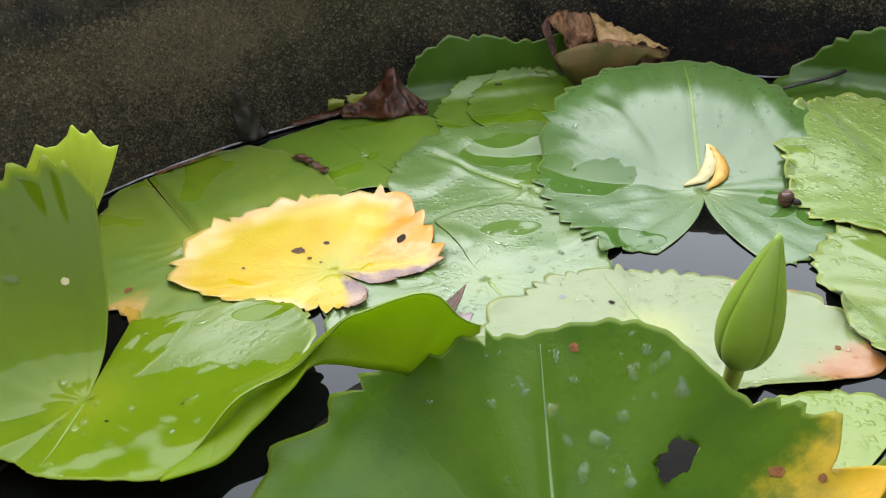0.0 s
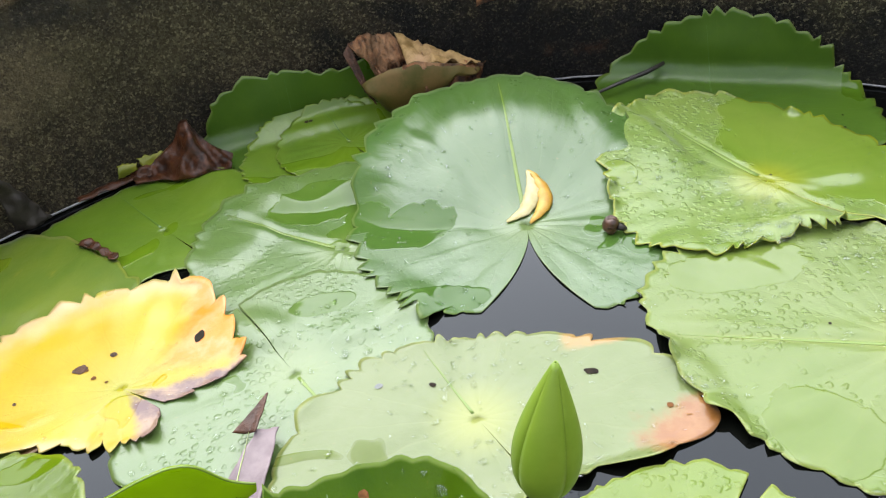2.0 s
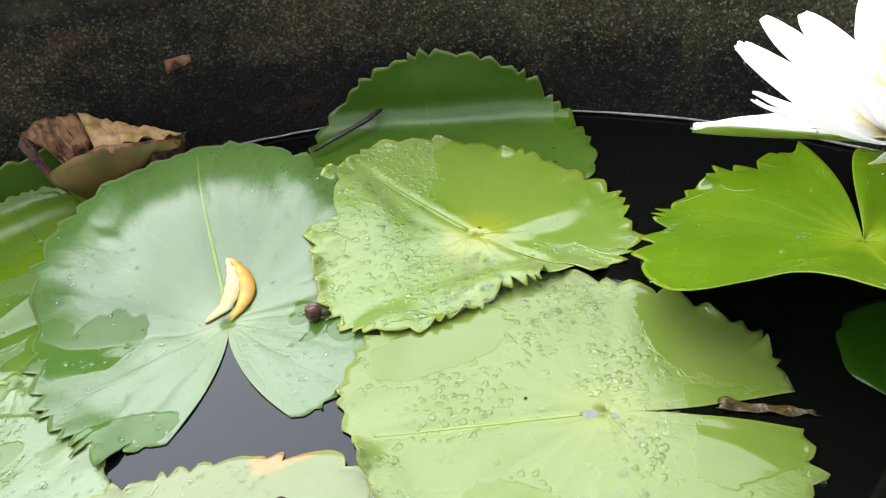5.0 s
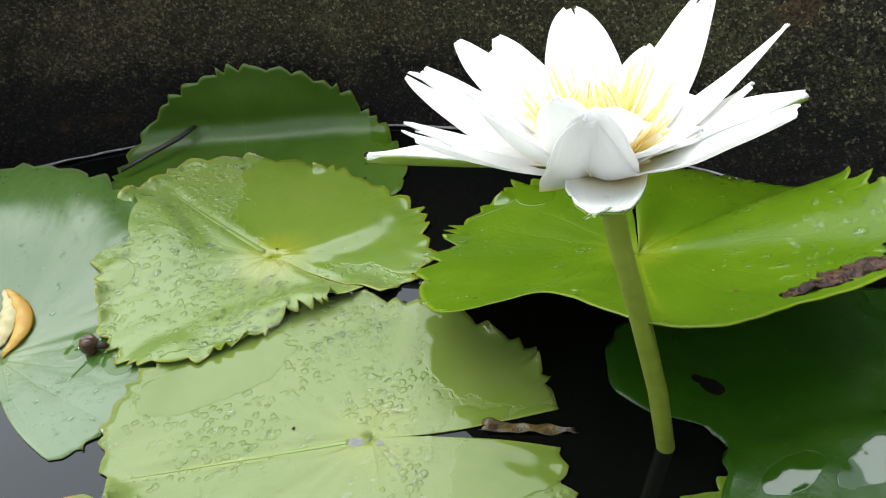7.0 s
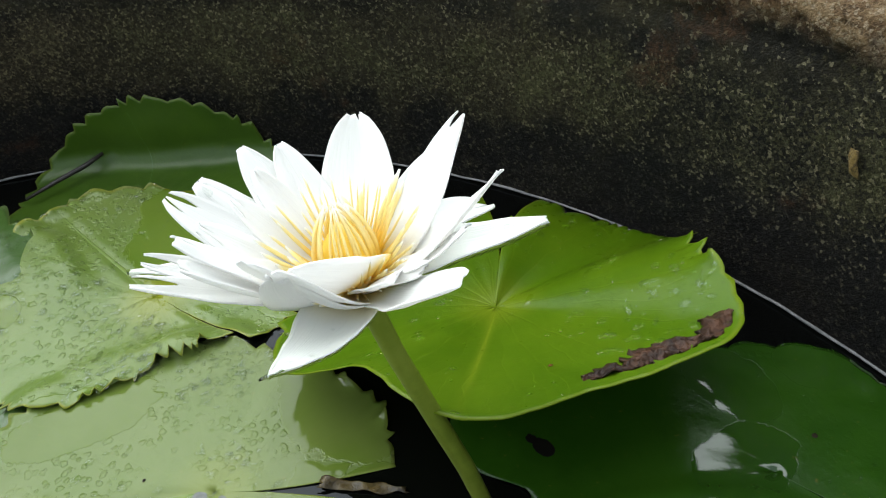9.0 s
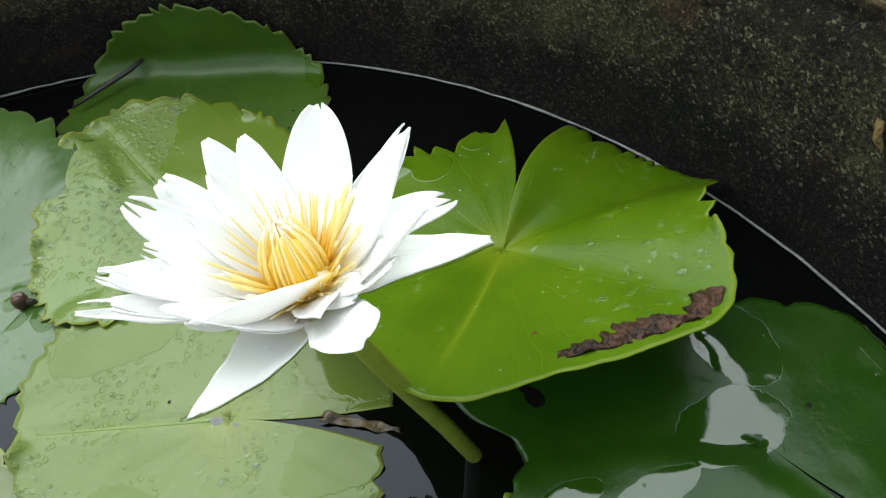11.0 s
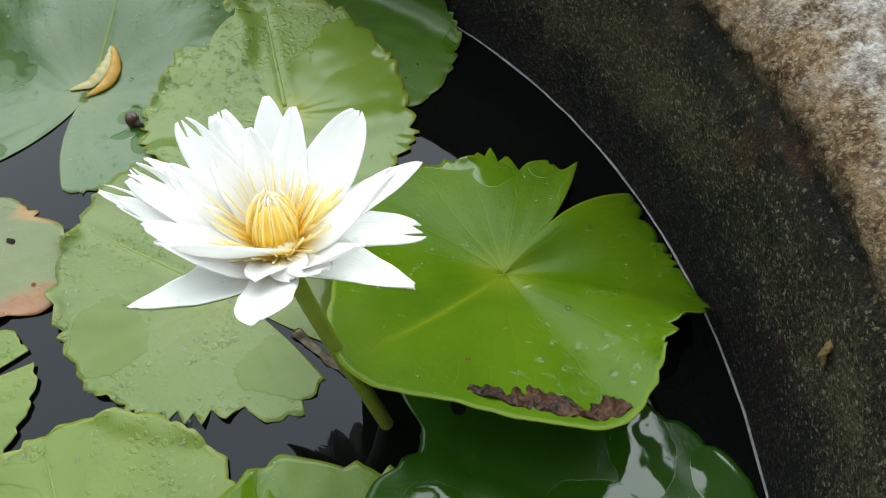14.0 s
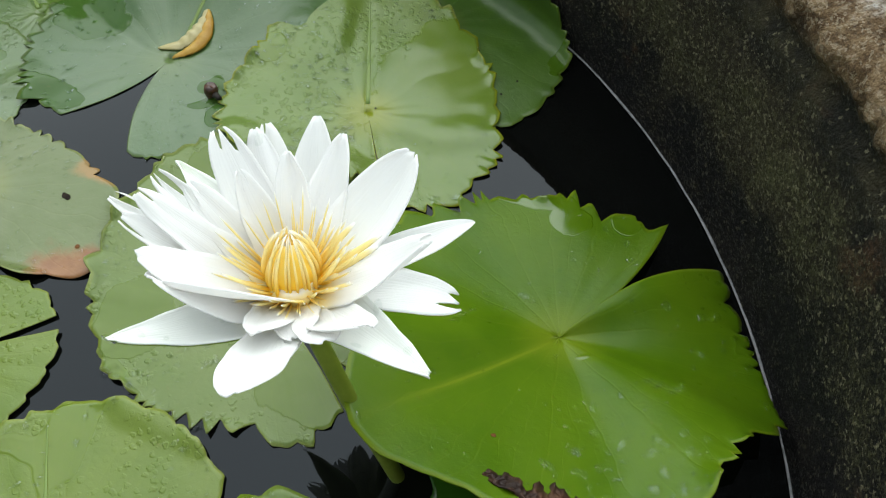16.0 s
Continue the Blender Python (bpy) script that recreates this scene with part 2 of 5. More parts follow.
    bare = n.mix(n.ramp(n.math("ADD", grain, n.math("MULTIPLY", lumps, 0.8)), 0.74, 0.90), n.mix(0.5, bare, (0.035, 0.022, 0.012)), bare)
    bare = n.mix(n.math("MULTIPLY", n.ramp(pick, 0.72, 0.86), 0.45), bare, (0.46, 0.37, 0.25))
    # bare stone turns whitish grey towards the top of the rim
    bare = n.mix(n.ramp(n.math("ADD", level, n.math("MULTIPLY", n.math("SUBTRACT", lumps, 0.5), 0.035)), 0.187, 0.203), bare, n.mix(n.ramp(grain, 0.4, 0.6), (0.40, 0.36, 0.31), (0.66, 0.64, 0.60)))
    c = n.mix(n.ramp(level, 0.160, 0.176), stain_and_shade, bare)
    h = n.math("ADD", n.math("MULTIPLY", grain, 1.2), n.math("MULTIPLY", grit, 0.8))
    h = n.math("ADD", h, n.math("MULTIPLY", lumps, n.ramp(level, 0.15, 0.18, 0.5, 2.2)))
    n.shade(Base_Color=c, Roughness=n.ramp(pick, 0.3, 1.0, 0.85, 0.36), Normal=n.bump(h, 1.0, n.ramp(level, 0.15, 0.175, 0.0028, 0.0044)), Specular_IOR_Level=n.ramp(level, 0.15, 0.175, 0.2, 0.15))
    return n.mat


def water_material():
    n = Nodes("dark_pond_water")
    pos = n.node("ShaderNodeTexCoord", out=3)
    n.shade(Base_Color=(0.0022, 0.0024, 0.0020), Roughness=0.02, IOR=1.33, Specular_IOR_Level=0.42, Specular_Tint=(0.84, 0.91, 1.0), Normal=n.bump(n.noise(pos, 9.0, 1.0), 0.04, 0.004))
    return n.mat


def plain_material(name, a, b, scale=120.0, rough=0.6, bump=0.4, distance=0.001, thru=0.0, c=None, spec=0.5):
    """Two colours mottled together, with a fine relief."""
    n = Nodes(name)
    pos = n.node("ShaderNodeTexCoord", out=3)
    f, g = n.noise(pos, scale, 5.0, 0.65), n.noise(pos, scale * 0.22, 3.0)
    col = n.mix(n.ramp(f, 0.35, 0.68), a, b)
    col = n.mix(n.math("MULTIPLY", n.ramp(g, 0.45, 0.7), 0.6), col, c or b)
    n.shade(Base_Color=col, Roughness=rough, Normal=n.bump(f, bump, distance), Specular_IOR_Level=spec)
    if thru:
        trans = n.node("ShaderNodeBsdfTranslucent", {"Color": col})
        n.put(n.out.inputs["Surface"], n.node("ShaderNodeMixShader", {0: thru, 1: n.bsdf.outputs[0], 2: trans}))
    return n.mat


def petal_material(name, base, tip, root, thru=0.42, fade=0.42, ribs=0.12):
    """Thin ribbed tissue, tinted towards its root; its map runs along the petal."""
    n = Nodes(name)
    uv = n.node("ShaderNodeUVMap", uv_map="leaf")
    sep = n.node("ShaderNodeSeparateXYZ", {0: uv}).node
    rib = n.noise(n.node("ShaderNodeCombineXYZ", {"X": n.math("MULTIPLY", sep.outputs[0], 1.4), "Y": n.math("MULTIPLY", sep.outputs[1], 26.0)}), 1.0, 3.0)
    c = n.mix(n.ramp(sep.outputs[0], 0.05, fade), root, base)
    c = n.mix(n.ramp(sep.outputs[0], 0.8, 1.0), c, tip)
    c = n.mix(n.math("MULTIPLY", n.ramp(rib, 0.5, 0.75), ribs), c, n.mix(0.5, c, (0.55, 0.55, 0.5)))
    nor = n.bump(rib, 0.35, 0.0008)
    n.shade(Base_Color=c, Roughness=0.45, Normal=nor)
    n.put(n.out.inputs["Surface"], n.node("ShaderNodeMixShader", {0: thru, 1: n.bsdf.outputs[0], 2: n.node("ShaderNodeBsdfTranslucent", {"Color": c, "Normal": nor})}))
    return n.mat


FRESH = leaf_material("fresh_green_leaf", (0.110, 0.178, 0.018), (0.142, 0.204, 0.028), (0.30, 0.29, 0.012), wet=0.1, rough=0.30, spec=0.6, beads=1.1, bloom=0.22, clear=0.55, film=0.19, heart=0.45, pools=((0.055, 0.035, 0.062, 0.078), (0.062, -0.008, 0.050, 0.030), (0.085, -0.035, 0.034, 0.045), (-0.092, 0.040, 0.013, 0.014), (-0.09, -0.065, 0.05, 0.016)))
SILVER = dict(rough=0.32, spec=0.85, bloom=0.06, heart=0.4, clear=0.3)
BROAD = leaf_material("silvery_blue_green_leaf", (0.046, 0.102, 0.016), (0.060, 0.116, 0.022), (0.15, 0.20, 0.05), wet=0.0, beads=0.15, waxed=True, pools=((-0.080, 0.022, 0.034, 0.022), (-0.112, 0.045, 0.024, 0.016), (-0.095, -0.062, 0.055, 0.016), (-0.035, -0.100, 0.045, 0.010), (0.060, -0.100, 0.034, 0.011), (0.062, -0.045, 0.010, 0.012)), **SILVER)
CREASED = leaf_material("creased_blue_green_leaf", (0.058, 0.118, 0.014), (0.078, 0.138, 0.020), (0.15, 0.20, 0.05), wet=0.1, beads=0.4, pools=((-0.010, 0.062, 0.040, 0.024), (0.020, 0.020, 0.030, 0.014), (-0.035, -0.035, 0.030, 0.014)), **SILVER)
BLUEGREEN = leaf_material("blue_green_leaf", (0.072, 0.130, 0.026), (0.095, 0.148, 0.036), (0.15, 0.20, 0.05), wet=0.2, beads=0.8, pools=((0.02, 0.055, 0.022, 0.010),), **SILVER)
BEADED = leaf_material("pale_beaded_leaf", (0.110, 0.164, 0.024), (0.136, 0.184, 0.038), (0.22, 0.25, 0.04), wet=0.0, spec=0.5, beads=1.1, bloom=0.13, clear=0.36, film=0.09, heart=0.4, spine=157, pools=((0.080, 0.020, 0.036, 0.050), (0.055, -0.050, 0.040, 0.024), (-0.05, 0.09, 0.045, 0.022), (-0.075, -0.035, 0.028, 0.030)))
PALE = leaf_material("pale_ageing_leaf", (0.106, 0.166, 0.009), (0.136, 0.190, 0.016), (0.22, 0.25, 0.04), wet=0.3, spec=0.5, beads=0.9, bloom=0.10, heart=0.4, clear=0.45, film=0.16)
LUSH = leaf_material("lush_yellow_green_leaf", (0.072, 0.148, 0.003), (0.102, 0.183, 0.005), (0.20, 0.26, 0.012), wet=0.0, rough=0.3, spec=0.22, thru=0.3, clear=0.75, film=0.1, heart=0.6, veins=0.06, spine=232, pools=((-0.040, 0.100, 0.036, 0.010), (-0.010, 0.088, 0.014, 0.012), (0.026, 0.096, 0.010, 0.011)))
OLIVE = leaf_material("olive_backlit_leaf", (0.098, 0.158, 0.004), (0.122, 0.184, 0.006), (0.20, 0.24, 0.012), wet=0.12, rough=0.32, spec=0.9, thru=0.35, heart=0.5, bloom=0.2, beads=0.3, pools=((-0.055, 0.05, 0.090, 0.160), (-0.06, -0.02, 0.09, 0.08), (0.03, -0.045, 0.130, 0.070), (0.090, 0.060, 0.020, 0.008)))
GREEN = leaf_material("plain_green_leaf", (0.070, 0.132, 0.005), (0.100, 0.165, 0.008), (0.15, 0.20, 0.02), wet=0.35, rough=0.32, spec=0.55, heart=0.1, veins=0.02, bloom=0.05)
YOUNG = leaf_material("young_translucent_leaf", (0.24, 0.36, 0.008), (0.28, 0.40, 0.012), (0.30, 0.38, 0.02), wet=0.1, rough=0.32, spec=0.3, thru=0.7, veins=0.06)
DEEP = leaf_material("deep_green_leaf", (0.038, 0.086, 0.005), (0.054, 0.110, 0.007), (0.12, 0.16, 0.02), wet=0.2, rough=0.38, spec=0.5)
OLD = leaf_material("old_green_leaf_with_yellow_edge", (0.031, 0.075, 0.002), (0.054, 0.104, 0.003), (0.12, 0.17, 0.02), dry=(0.30, 0.17, 0.02), wet=0.0, rough=0.26, spec=0.12, thru=0.32, veins=0.03, blotch=0.06, blotch_col=(0.22, 0.17, 0.02), patches=((0.225, 0.075, 0.75, (0.36, 0.25, 0.012)), (0.215, 0.05, 0.40, (0.50, 0.28, 0.015))))
TIPPED = leaf_material("pale_leaf_with_orange_tip", (0.108, 0.145, 0.034), (0.138, 0.170, 0.056), (0.24, 0.26, 0.05), dry=(0.36, 0.17, 0.05), wet=0.25, spec=0.6, bloom=0.12, patches=((0.135, 0.038, 0.30, (0.21, 0.078, 0.012)), (0.27, 0.03, 0.16, (0.28, 0.17, 0.04))))
CHEWED = leaf_material("green_leaf_with_brown_margin", (0.075, 0.130, 0.006), (0.120, 0.165, 0.010), (0.20, 0.22, 0.02), dry=(0.25, 0.13, 0.04), wet=0.3, spec=0.6, bloom=0.08, blotch=0.28, blotch_col=(0.22, 0.21, 0.015), patches=((0.345, 0.035, 0.3, (0.32, 0.20, 0.03)), (0.50, 0.02, 0.1, (0.10, 0.05, 0.02))))
# paler than the leaf's own green: light from behind put into base colour
PAINTLIT = leaf_material("painted_backlit_leaf", (0.42, 0.50, 0.075), (0.46, 0.54, 0.10), (0.50, 0.55, 0.12), wet=0.1, thru=0.6, spec=0.3, veins=0.04)
# wet leaf; shade from the lifted pad painted into its dark green
SHADY = leaf_material("wet_leaf_with_painted_shade", (0.016, 0.056, 0.003), (0.024, 0.072, 0.005), (0.016, 0.052, 0.005), wet=0.0, rough=0.24, veins=0.0, spec=0.3, film=0.05, clear=0.85, shore_lip=0.1, pools=((0.022, 0.052, 0.020, 0.030), (0.070, 0.040, 0.020, 0.022), (-0.008, 0.012, 0.030, 0.022), (-0.060, 0.000, 0.026, 0.010), (-0.096, 0.016, 0.018, 0.008), (0.080, 0.010, 0.006, 0.020)))
YELLOW = leaf_material("yellow_dying_leaf", (0.43, 0.275, 0.005), (0.45, 0.33, 0.014), (0.27, 0.28, 0.015), dry=(0.60, 0.42, 0.24), dry_amount=0.55, wet=0.25, veins=0.05, thru=0.2, blotch=0.34, blotch_col=(0.38, 0.36, 0.02), patches=((0.19, 0.11, 0.8, (0.62, 0.21, 0.01)), (0.035, 0.075, 0.95, (0.15, 0.09, 0.085)), (0.965, 0.06, 0.9, (0.15, 0.09, 0.085))))
STONE, WATER = stone_material(), water_material()
MUD = plain_material("pond_mud", (0.010, 0.010, 0.007), (0.022, 0.020, 0.012), 30.0, 0.9)
RIB = plain_material("pale_leaf_rib", (0.105, 0.165, 0.014), (0.130, 0.190, 0.022), 60.0, 0.35, 0.1)
RIBDARK = plain_material("dark_leaf_rib", (0.045, 0.100, 0.010), (0.060, 0.120, 0.014), 60.0, 0.35, 0.1)
LINEGREY = plain_material("grey_waterline", (0.15, 0.15, 0.15), (0.28, 0.27, 0.27), 160.0, 0.7)
MOSS = plain_material("rusty_moss", (0.05, 0.032, 0.010), (0.24, 0.16, 0.04), 330.0, 0.8, 1.0, 0.003)
SOIL = plain_material("trodden_soil", (0.10, 0.08, 0.055), (0.17, 0.14, 0.10), 8.0, 0.95)
DROP = Nodes("rain_drop").shade(Base_Color=(0.84, 0.87, 0.85), Roughness=0.0, IOR=1.33, Transmission_Weight=1.0)
BROWN = plain_material("rotten_brown_leaf", (0.018, 0.009, 0.006), (0.085, 0.038, 0.020), 110.0, 0.5, 0.9, 0.004, spec=0.25)
TAN = plain_material("withered_tan_leaf", (0.115, 0.072, 0.020), (0.062, 0.056, 0.010), 45.0, 0.55, 0.5, 0.002, 0.12, spec=0.25)
RUST = plain_material("rust_brown_leaf", (0.016, 0.007, 0.004), (0.21, 0.090, 0.036), 120.0, 0.6, 1.0, 0.005, c=(0.26, 0.15, 0.075), spec=0.2)
BLACKISH = plain_material("blackened_leaf", (0.008, 0.006, 0.005), (0.032, 0.026, 0.020), 90.0, 0.55, 0.7, 0.002, spec=0.25)
SODDEN = plain_material("sodden_brown_leaf", (0.014, 0.006, 0.003), (0.070, 0.024, 0.009), 120.0, 0.3, 0.7, 0.003, spec=0.28)
SPOT = plain_material("rusty_spot", (0.07, 0.028, 0.009), (0.14, 0.058, 0.018), 400.0, 0.7, 0.1, spec=0.1)
SCAR = plain_material("black_spot", (0.008, 0.006, 0.004), (0.025, 0.018, 0.012), 400.0, 0.7, 0.1, spec=0.08)
GREY = plain_material("grey_rotted_spot", (0.09, 0.095, 0.085), (0.14, 0.145, 0.13), 300.0, 0.5)
OLIVEBROWN = plain_material("olive_brown_leaf", (0.012, 0.008, 0.003), (0.085, 0.055, 0.010), 150.0, 0.4, 0.7, 0.002)
# near-black: shade under the raised pad put into a sheet; also a torn hole
NEARBLACK = plain_material("near_black_fill", (0.003, 0.003, 0.0025), (0.007, 0.006, 0.004), 90.0, 0.7, 0.4, spec=0.08)
MAUVE = plain_material("sodden_mauve_leaf", (0.13, 0.095, 0.10), (0.20, 0.155, 0.155), 60.0, 0.5, 0.4, spec=0.3)
PEACH = plain_material("speckled_peach_leaf", (0.30, 0.19, 0.075), (0.16, 0.095, 0.028), 140.0, 0.6, 0.6, 0.002, 0.15, (0.36, 0.22, 0.12), 0.25)
BUDSTEM = plain_material("yellow_green_bud_stem", (0.26, 0.31, 0.035), (0.32, 0.36, 0.055), 70.0, 0.4, 0.3, 0.0006, 0.2)
STEM = plain_material("green_brown_stem", (0.15, 0.19, 0.018), (0.20, 0.245, 0.03), 70.0, 0.4, 0.3, 0.0006, 0.1)
BUDGREEN = plain_material("bud_green", (0.17, 0.265, 0.020), (0.195, 0.29, 0.026), 60.0, 0.4, 0.2, 0.0005, 0.3)
BUDPALE = plain_material("pale_bud_seam", (0.30, 0.36, 0.13), (0.34, 0.40, 0.16), 60.0, 0.45)
WHITE = petal_material("white_petal", (0.885, 0.875, 0.855), (0.875, 0.865, 0.845), (0.95, 0.78, 0.22), 0.42, 0.36, 0.06)
SEPALIN = petal_material("ivory_sepal", (0.84, 0.85, 0.79), (0.80, 0.82, 0.72), (0.90, 0.80, 0.42), 0.1, 0.4)
SEPALOUT = petal_material("green_sepal_back", (0.26, 0.36, 0.04), (0.28, 0.38, 0.06), (0.42, 0.42, 0.12))
STAMEN = petal_material("golden_stamen", (1.0, 0.86, 0.40), (0.98, 0.95, 0.86), (1.0, 0.70, 0.04), 0.25, 0.7, 0.0)
GOLD = petal_material("deep_golden_heart", (1.0, 0.72, 0.12), (1.0, 0.80, 0.30), (1.0, 0.66, 0.04), 0.1, 0.8, 0.0)
STAMENPALE = petal_material("pale_yellow_stamen", (0.99, 0.87, 0.42), (0.96, 0.95, 0.90), (1.0, 0.68, 0.04), 0.3, 0.65, 0.0)
SNAILBROWN = plain_material("snail_brown", (0.03, 0.013, 0.008), (0.085, 0.036, 0.018), 200.0, 0.3, 0.3)
TWIG = plain_material("black_twig", (0.012, 0.010, 0.008), (0.03, 0.025, 0.02), 200.0, 0.5)
CREAM = plain_material("cream_fallen_petal", (0.46, 0.39, 0.16), (0.52, 0.46, 0.25), 60.0, 0.4, 0.3, 0.001, 0.2, (0.62, 0.52, 0.22))
OCHRE = plain_material("ochre_fallen_petal", (0.42, 0.22, 0.02), (0.52, 0.34, 0.06), 60.0, 0.4, 0.3, 0.001, 0.2, (0.48, 0.24, 0.03))
CHARTREUSE = plain_material("yellow_leaf_scrap", (0.20, 0.19, 0.010), (0.13, 0.15, 0.012), 60.0, 0.4, 0.3, 0.001, 0.2)


# ---- building helpers ----
def mesh_of(name, verts, faces, material, uvs=None, smooth=True):
    me = bpy.data.meshes.new(name)
    me.from_pydata([tuple(v) for v in verts], [], faces)
    for layer, coords in (uvs or {}).items():
        lay = me.uv_layers.new(name=layer)
        flat = np.asarray(coords, dtype=np.float32)[np.array([l.vertex_index for l in me.loops])]
        lay.data.foreach_set("uv", flat.ravel())
    for m in (material if isinstance(material, (list, tuple)) else [material]):
        me.materials.append(m)
    me.polygons.foreach_set("use_smooth", [smooth] * len(me.polygons))
    me.update()
    return me


def part(name, me, parent=None, label=""):
    ob = new(name, me)
    if parent:
        ob.parent = parent
    return tagged(ob, label)


def sheet(rows, material, name, thick=0.0007, uvs=None, closed=False):
    """A thin solid from a grid of points: an upper and a lower skin, stitched round the margin."""
    P = np.array(rows, dtype=float)
    m, k = P.shape[:2]
    du = np.gradient(P, axis=0)
    dv = np.gradient(P, axis=1)
    nor = np.cross(du, dv)
    nor /= np.maximum(np.linalg.norm(nor, axis=2, keepdims=True), 1e-9)
    verts = np.concatenate([P.reshape(-1, 3), (P - nor * thick).reshape(-1, 3)])
    o = m * k
    faces = []
    for i in range(m - 1):
        for j in range(k - 1):
            a, b, c, d = i * k + j, i * k + j + 1, (i + 1) * k + j + 1, (i + 1) * k + j
            faces += [(a, d, c, b), (a + o, b + o, c + o, d + o)]
    ring = [j for j in range(k)] + [i * k + k - 1 for i in range(1, m)] + [(m - 1) * k + j for j in range(k - 2, -1, -1)] + [i * k for i in range(m - 2, 0, -1)]
    for a, b in zip(ring, ring[1:] + ring[:1]):
        faces.append((a, b, b + o, a + o))
    if uvs is None:
        u = np.linspace(0, 1, m)[:, None].repeat(k, 1)
        v = np.linspace(-0.5, 0.5, k)[None].repeat(m, 0)
        uvs = {"leaf": np.stack([u, v], 2)}
    uvs = {key: np.concatenate([np.asarray(q).reshape(-1, 2)] * 2) for key, q in uvs.items()}
    return mesh_of(name, verts, faces, material, uvs)


def tube(points, radii, material, name, sides=12, flat=1.0, cap=True):
    """A tapered round or flattened rod along a line of points."""
    pts = [Vector(p) for p in points]
    verts, faces, uv = [], [], []
    side = Vector((1, 0.1, 0))
    for i, p in enumerate(pts):
        d = (pts[min(i + 1, len(pts) - 1)] - pts[max(i - 1, 0)]).normalized()
        side = (side - d * side.dot(d)).normalized()
        up = d.cross(side)
        for s in range(sides):
            a = 2 * math.pi * s / sides
            verts.append(p + side * radii[i] * math.cos(a) + up * radii[i] * flat * math.sin(a))
            uv.append((i / (len(pts) - 1), s / sides - 0.5))
    for i in range(len(pts) - 1):
        for s in range(sides):
            a, b = i * sides + s, i * sides + (s + 1) % sides
            faces.append((a, b, b + sides, a + sides))
    if cap:
        faces += [tuple(range(sides))[::-1], tuple(range((len(pts) - 1) * sides, len(pts) * sides))]
    return mesh_of(name, verts, faces, material, {"leaf": uv})


def smooth_curve(xs, ys, x):
    """Cubic curve through a few values (Catmull-Rom)."""
    xs, ys = np.asarray(xs, float), np.asarray(ys, float)
    g = np.gradient(ys, xs)
    i = np.clip(np.searchsorted(xs, x) - 1, 0, len(xs) - 2)
    h = xs[i + 1] - xs[i]
    s = np.clip((x - xs[i]) / h, 0, 1)
    return ((1 + 2 * s) * (1 - s) ** 2 * ys[i] + s * (1 - s) ** 2 * h * g[i] + s * s * (3 - 2 * s) * ys[i + 1] + s * s * (s - 1) * h * g[i + 1])


def wob(x, y, z, f):
    return noise.noise((x * f, y * f, z * f))


# how high the leaves already lie, cell by cell of 2.5 mm, so that each new one drapes over them
CELL, SPAN = 0.0025, 520
LAID = np.zeros((SPAN, SPAN))
DRAPE = np.zeros((SPAN, SPAN))


def lift_at(x, y):
    i, j = (x - CX + 0.65) / CELL, (y - CY + 0.65) / CELL
    a, b = int(i), int(j)
    if not (0 <= a < SPAN - 1 and 0 <= b < SPAN - 1):
        return 0.0
    u, v = i - a, j - b
    return (DRAPE[a, b] * (1 - u) + DRAPE[a + 1, b] * u) * (1 - v) + (DRAPE[a, b + 1] * (1 - u) + DRAPE[a + 1, b + 1] * u) * v


def lay_down(grid):
    flat = grid.reshape(-1, 3)
    a = np.clip(((flat[:, 0] - CX + 0.65) / CELL).astype(int), 2, SPAN - 3)
    b = np.clip(((flat[:, 1] - CY + 0.65) / CELL).astype(int), 2, SPAN - 3)
    low = np.minimum(flat[:, 2], 0.010) + 0.0005
    for du in (-1, 0, 1):
        for dv in (-1, 0, 1):
            np.maximum.at(LAID, (a + du, b + dv), low)
    wide = LAID.copy()
    for _ in range(2):
        wide = np.max([np.roll(wide, (p, q), (0, 1)) for p in (-1, 0, 1) for q in (-1, 0, 1)], axis=0)
    for _ in range(4):
        wide = np.mean([np.roll(wide, (p, q), (0, 1)) for p in (-1, 0, 1) for q in (-1, 0, 1)], axis=0)
    DRAPE[:] = wide


# a dish: flat in the middle, rising, then flat again towards the margin
DISH = np.linspace(0, 1, 41)
DISH = (DISH, np.minimum(1.0, DISH / 0.74) ** 2 * (3 - 2 * np.minimum(1.0, DISH / 0.74)))


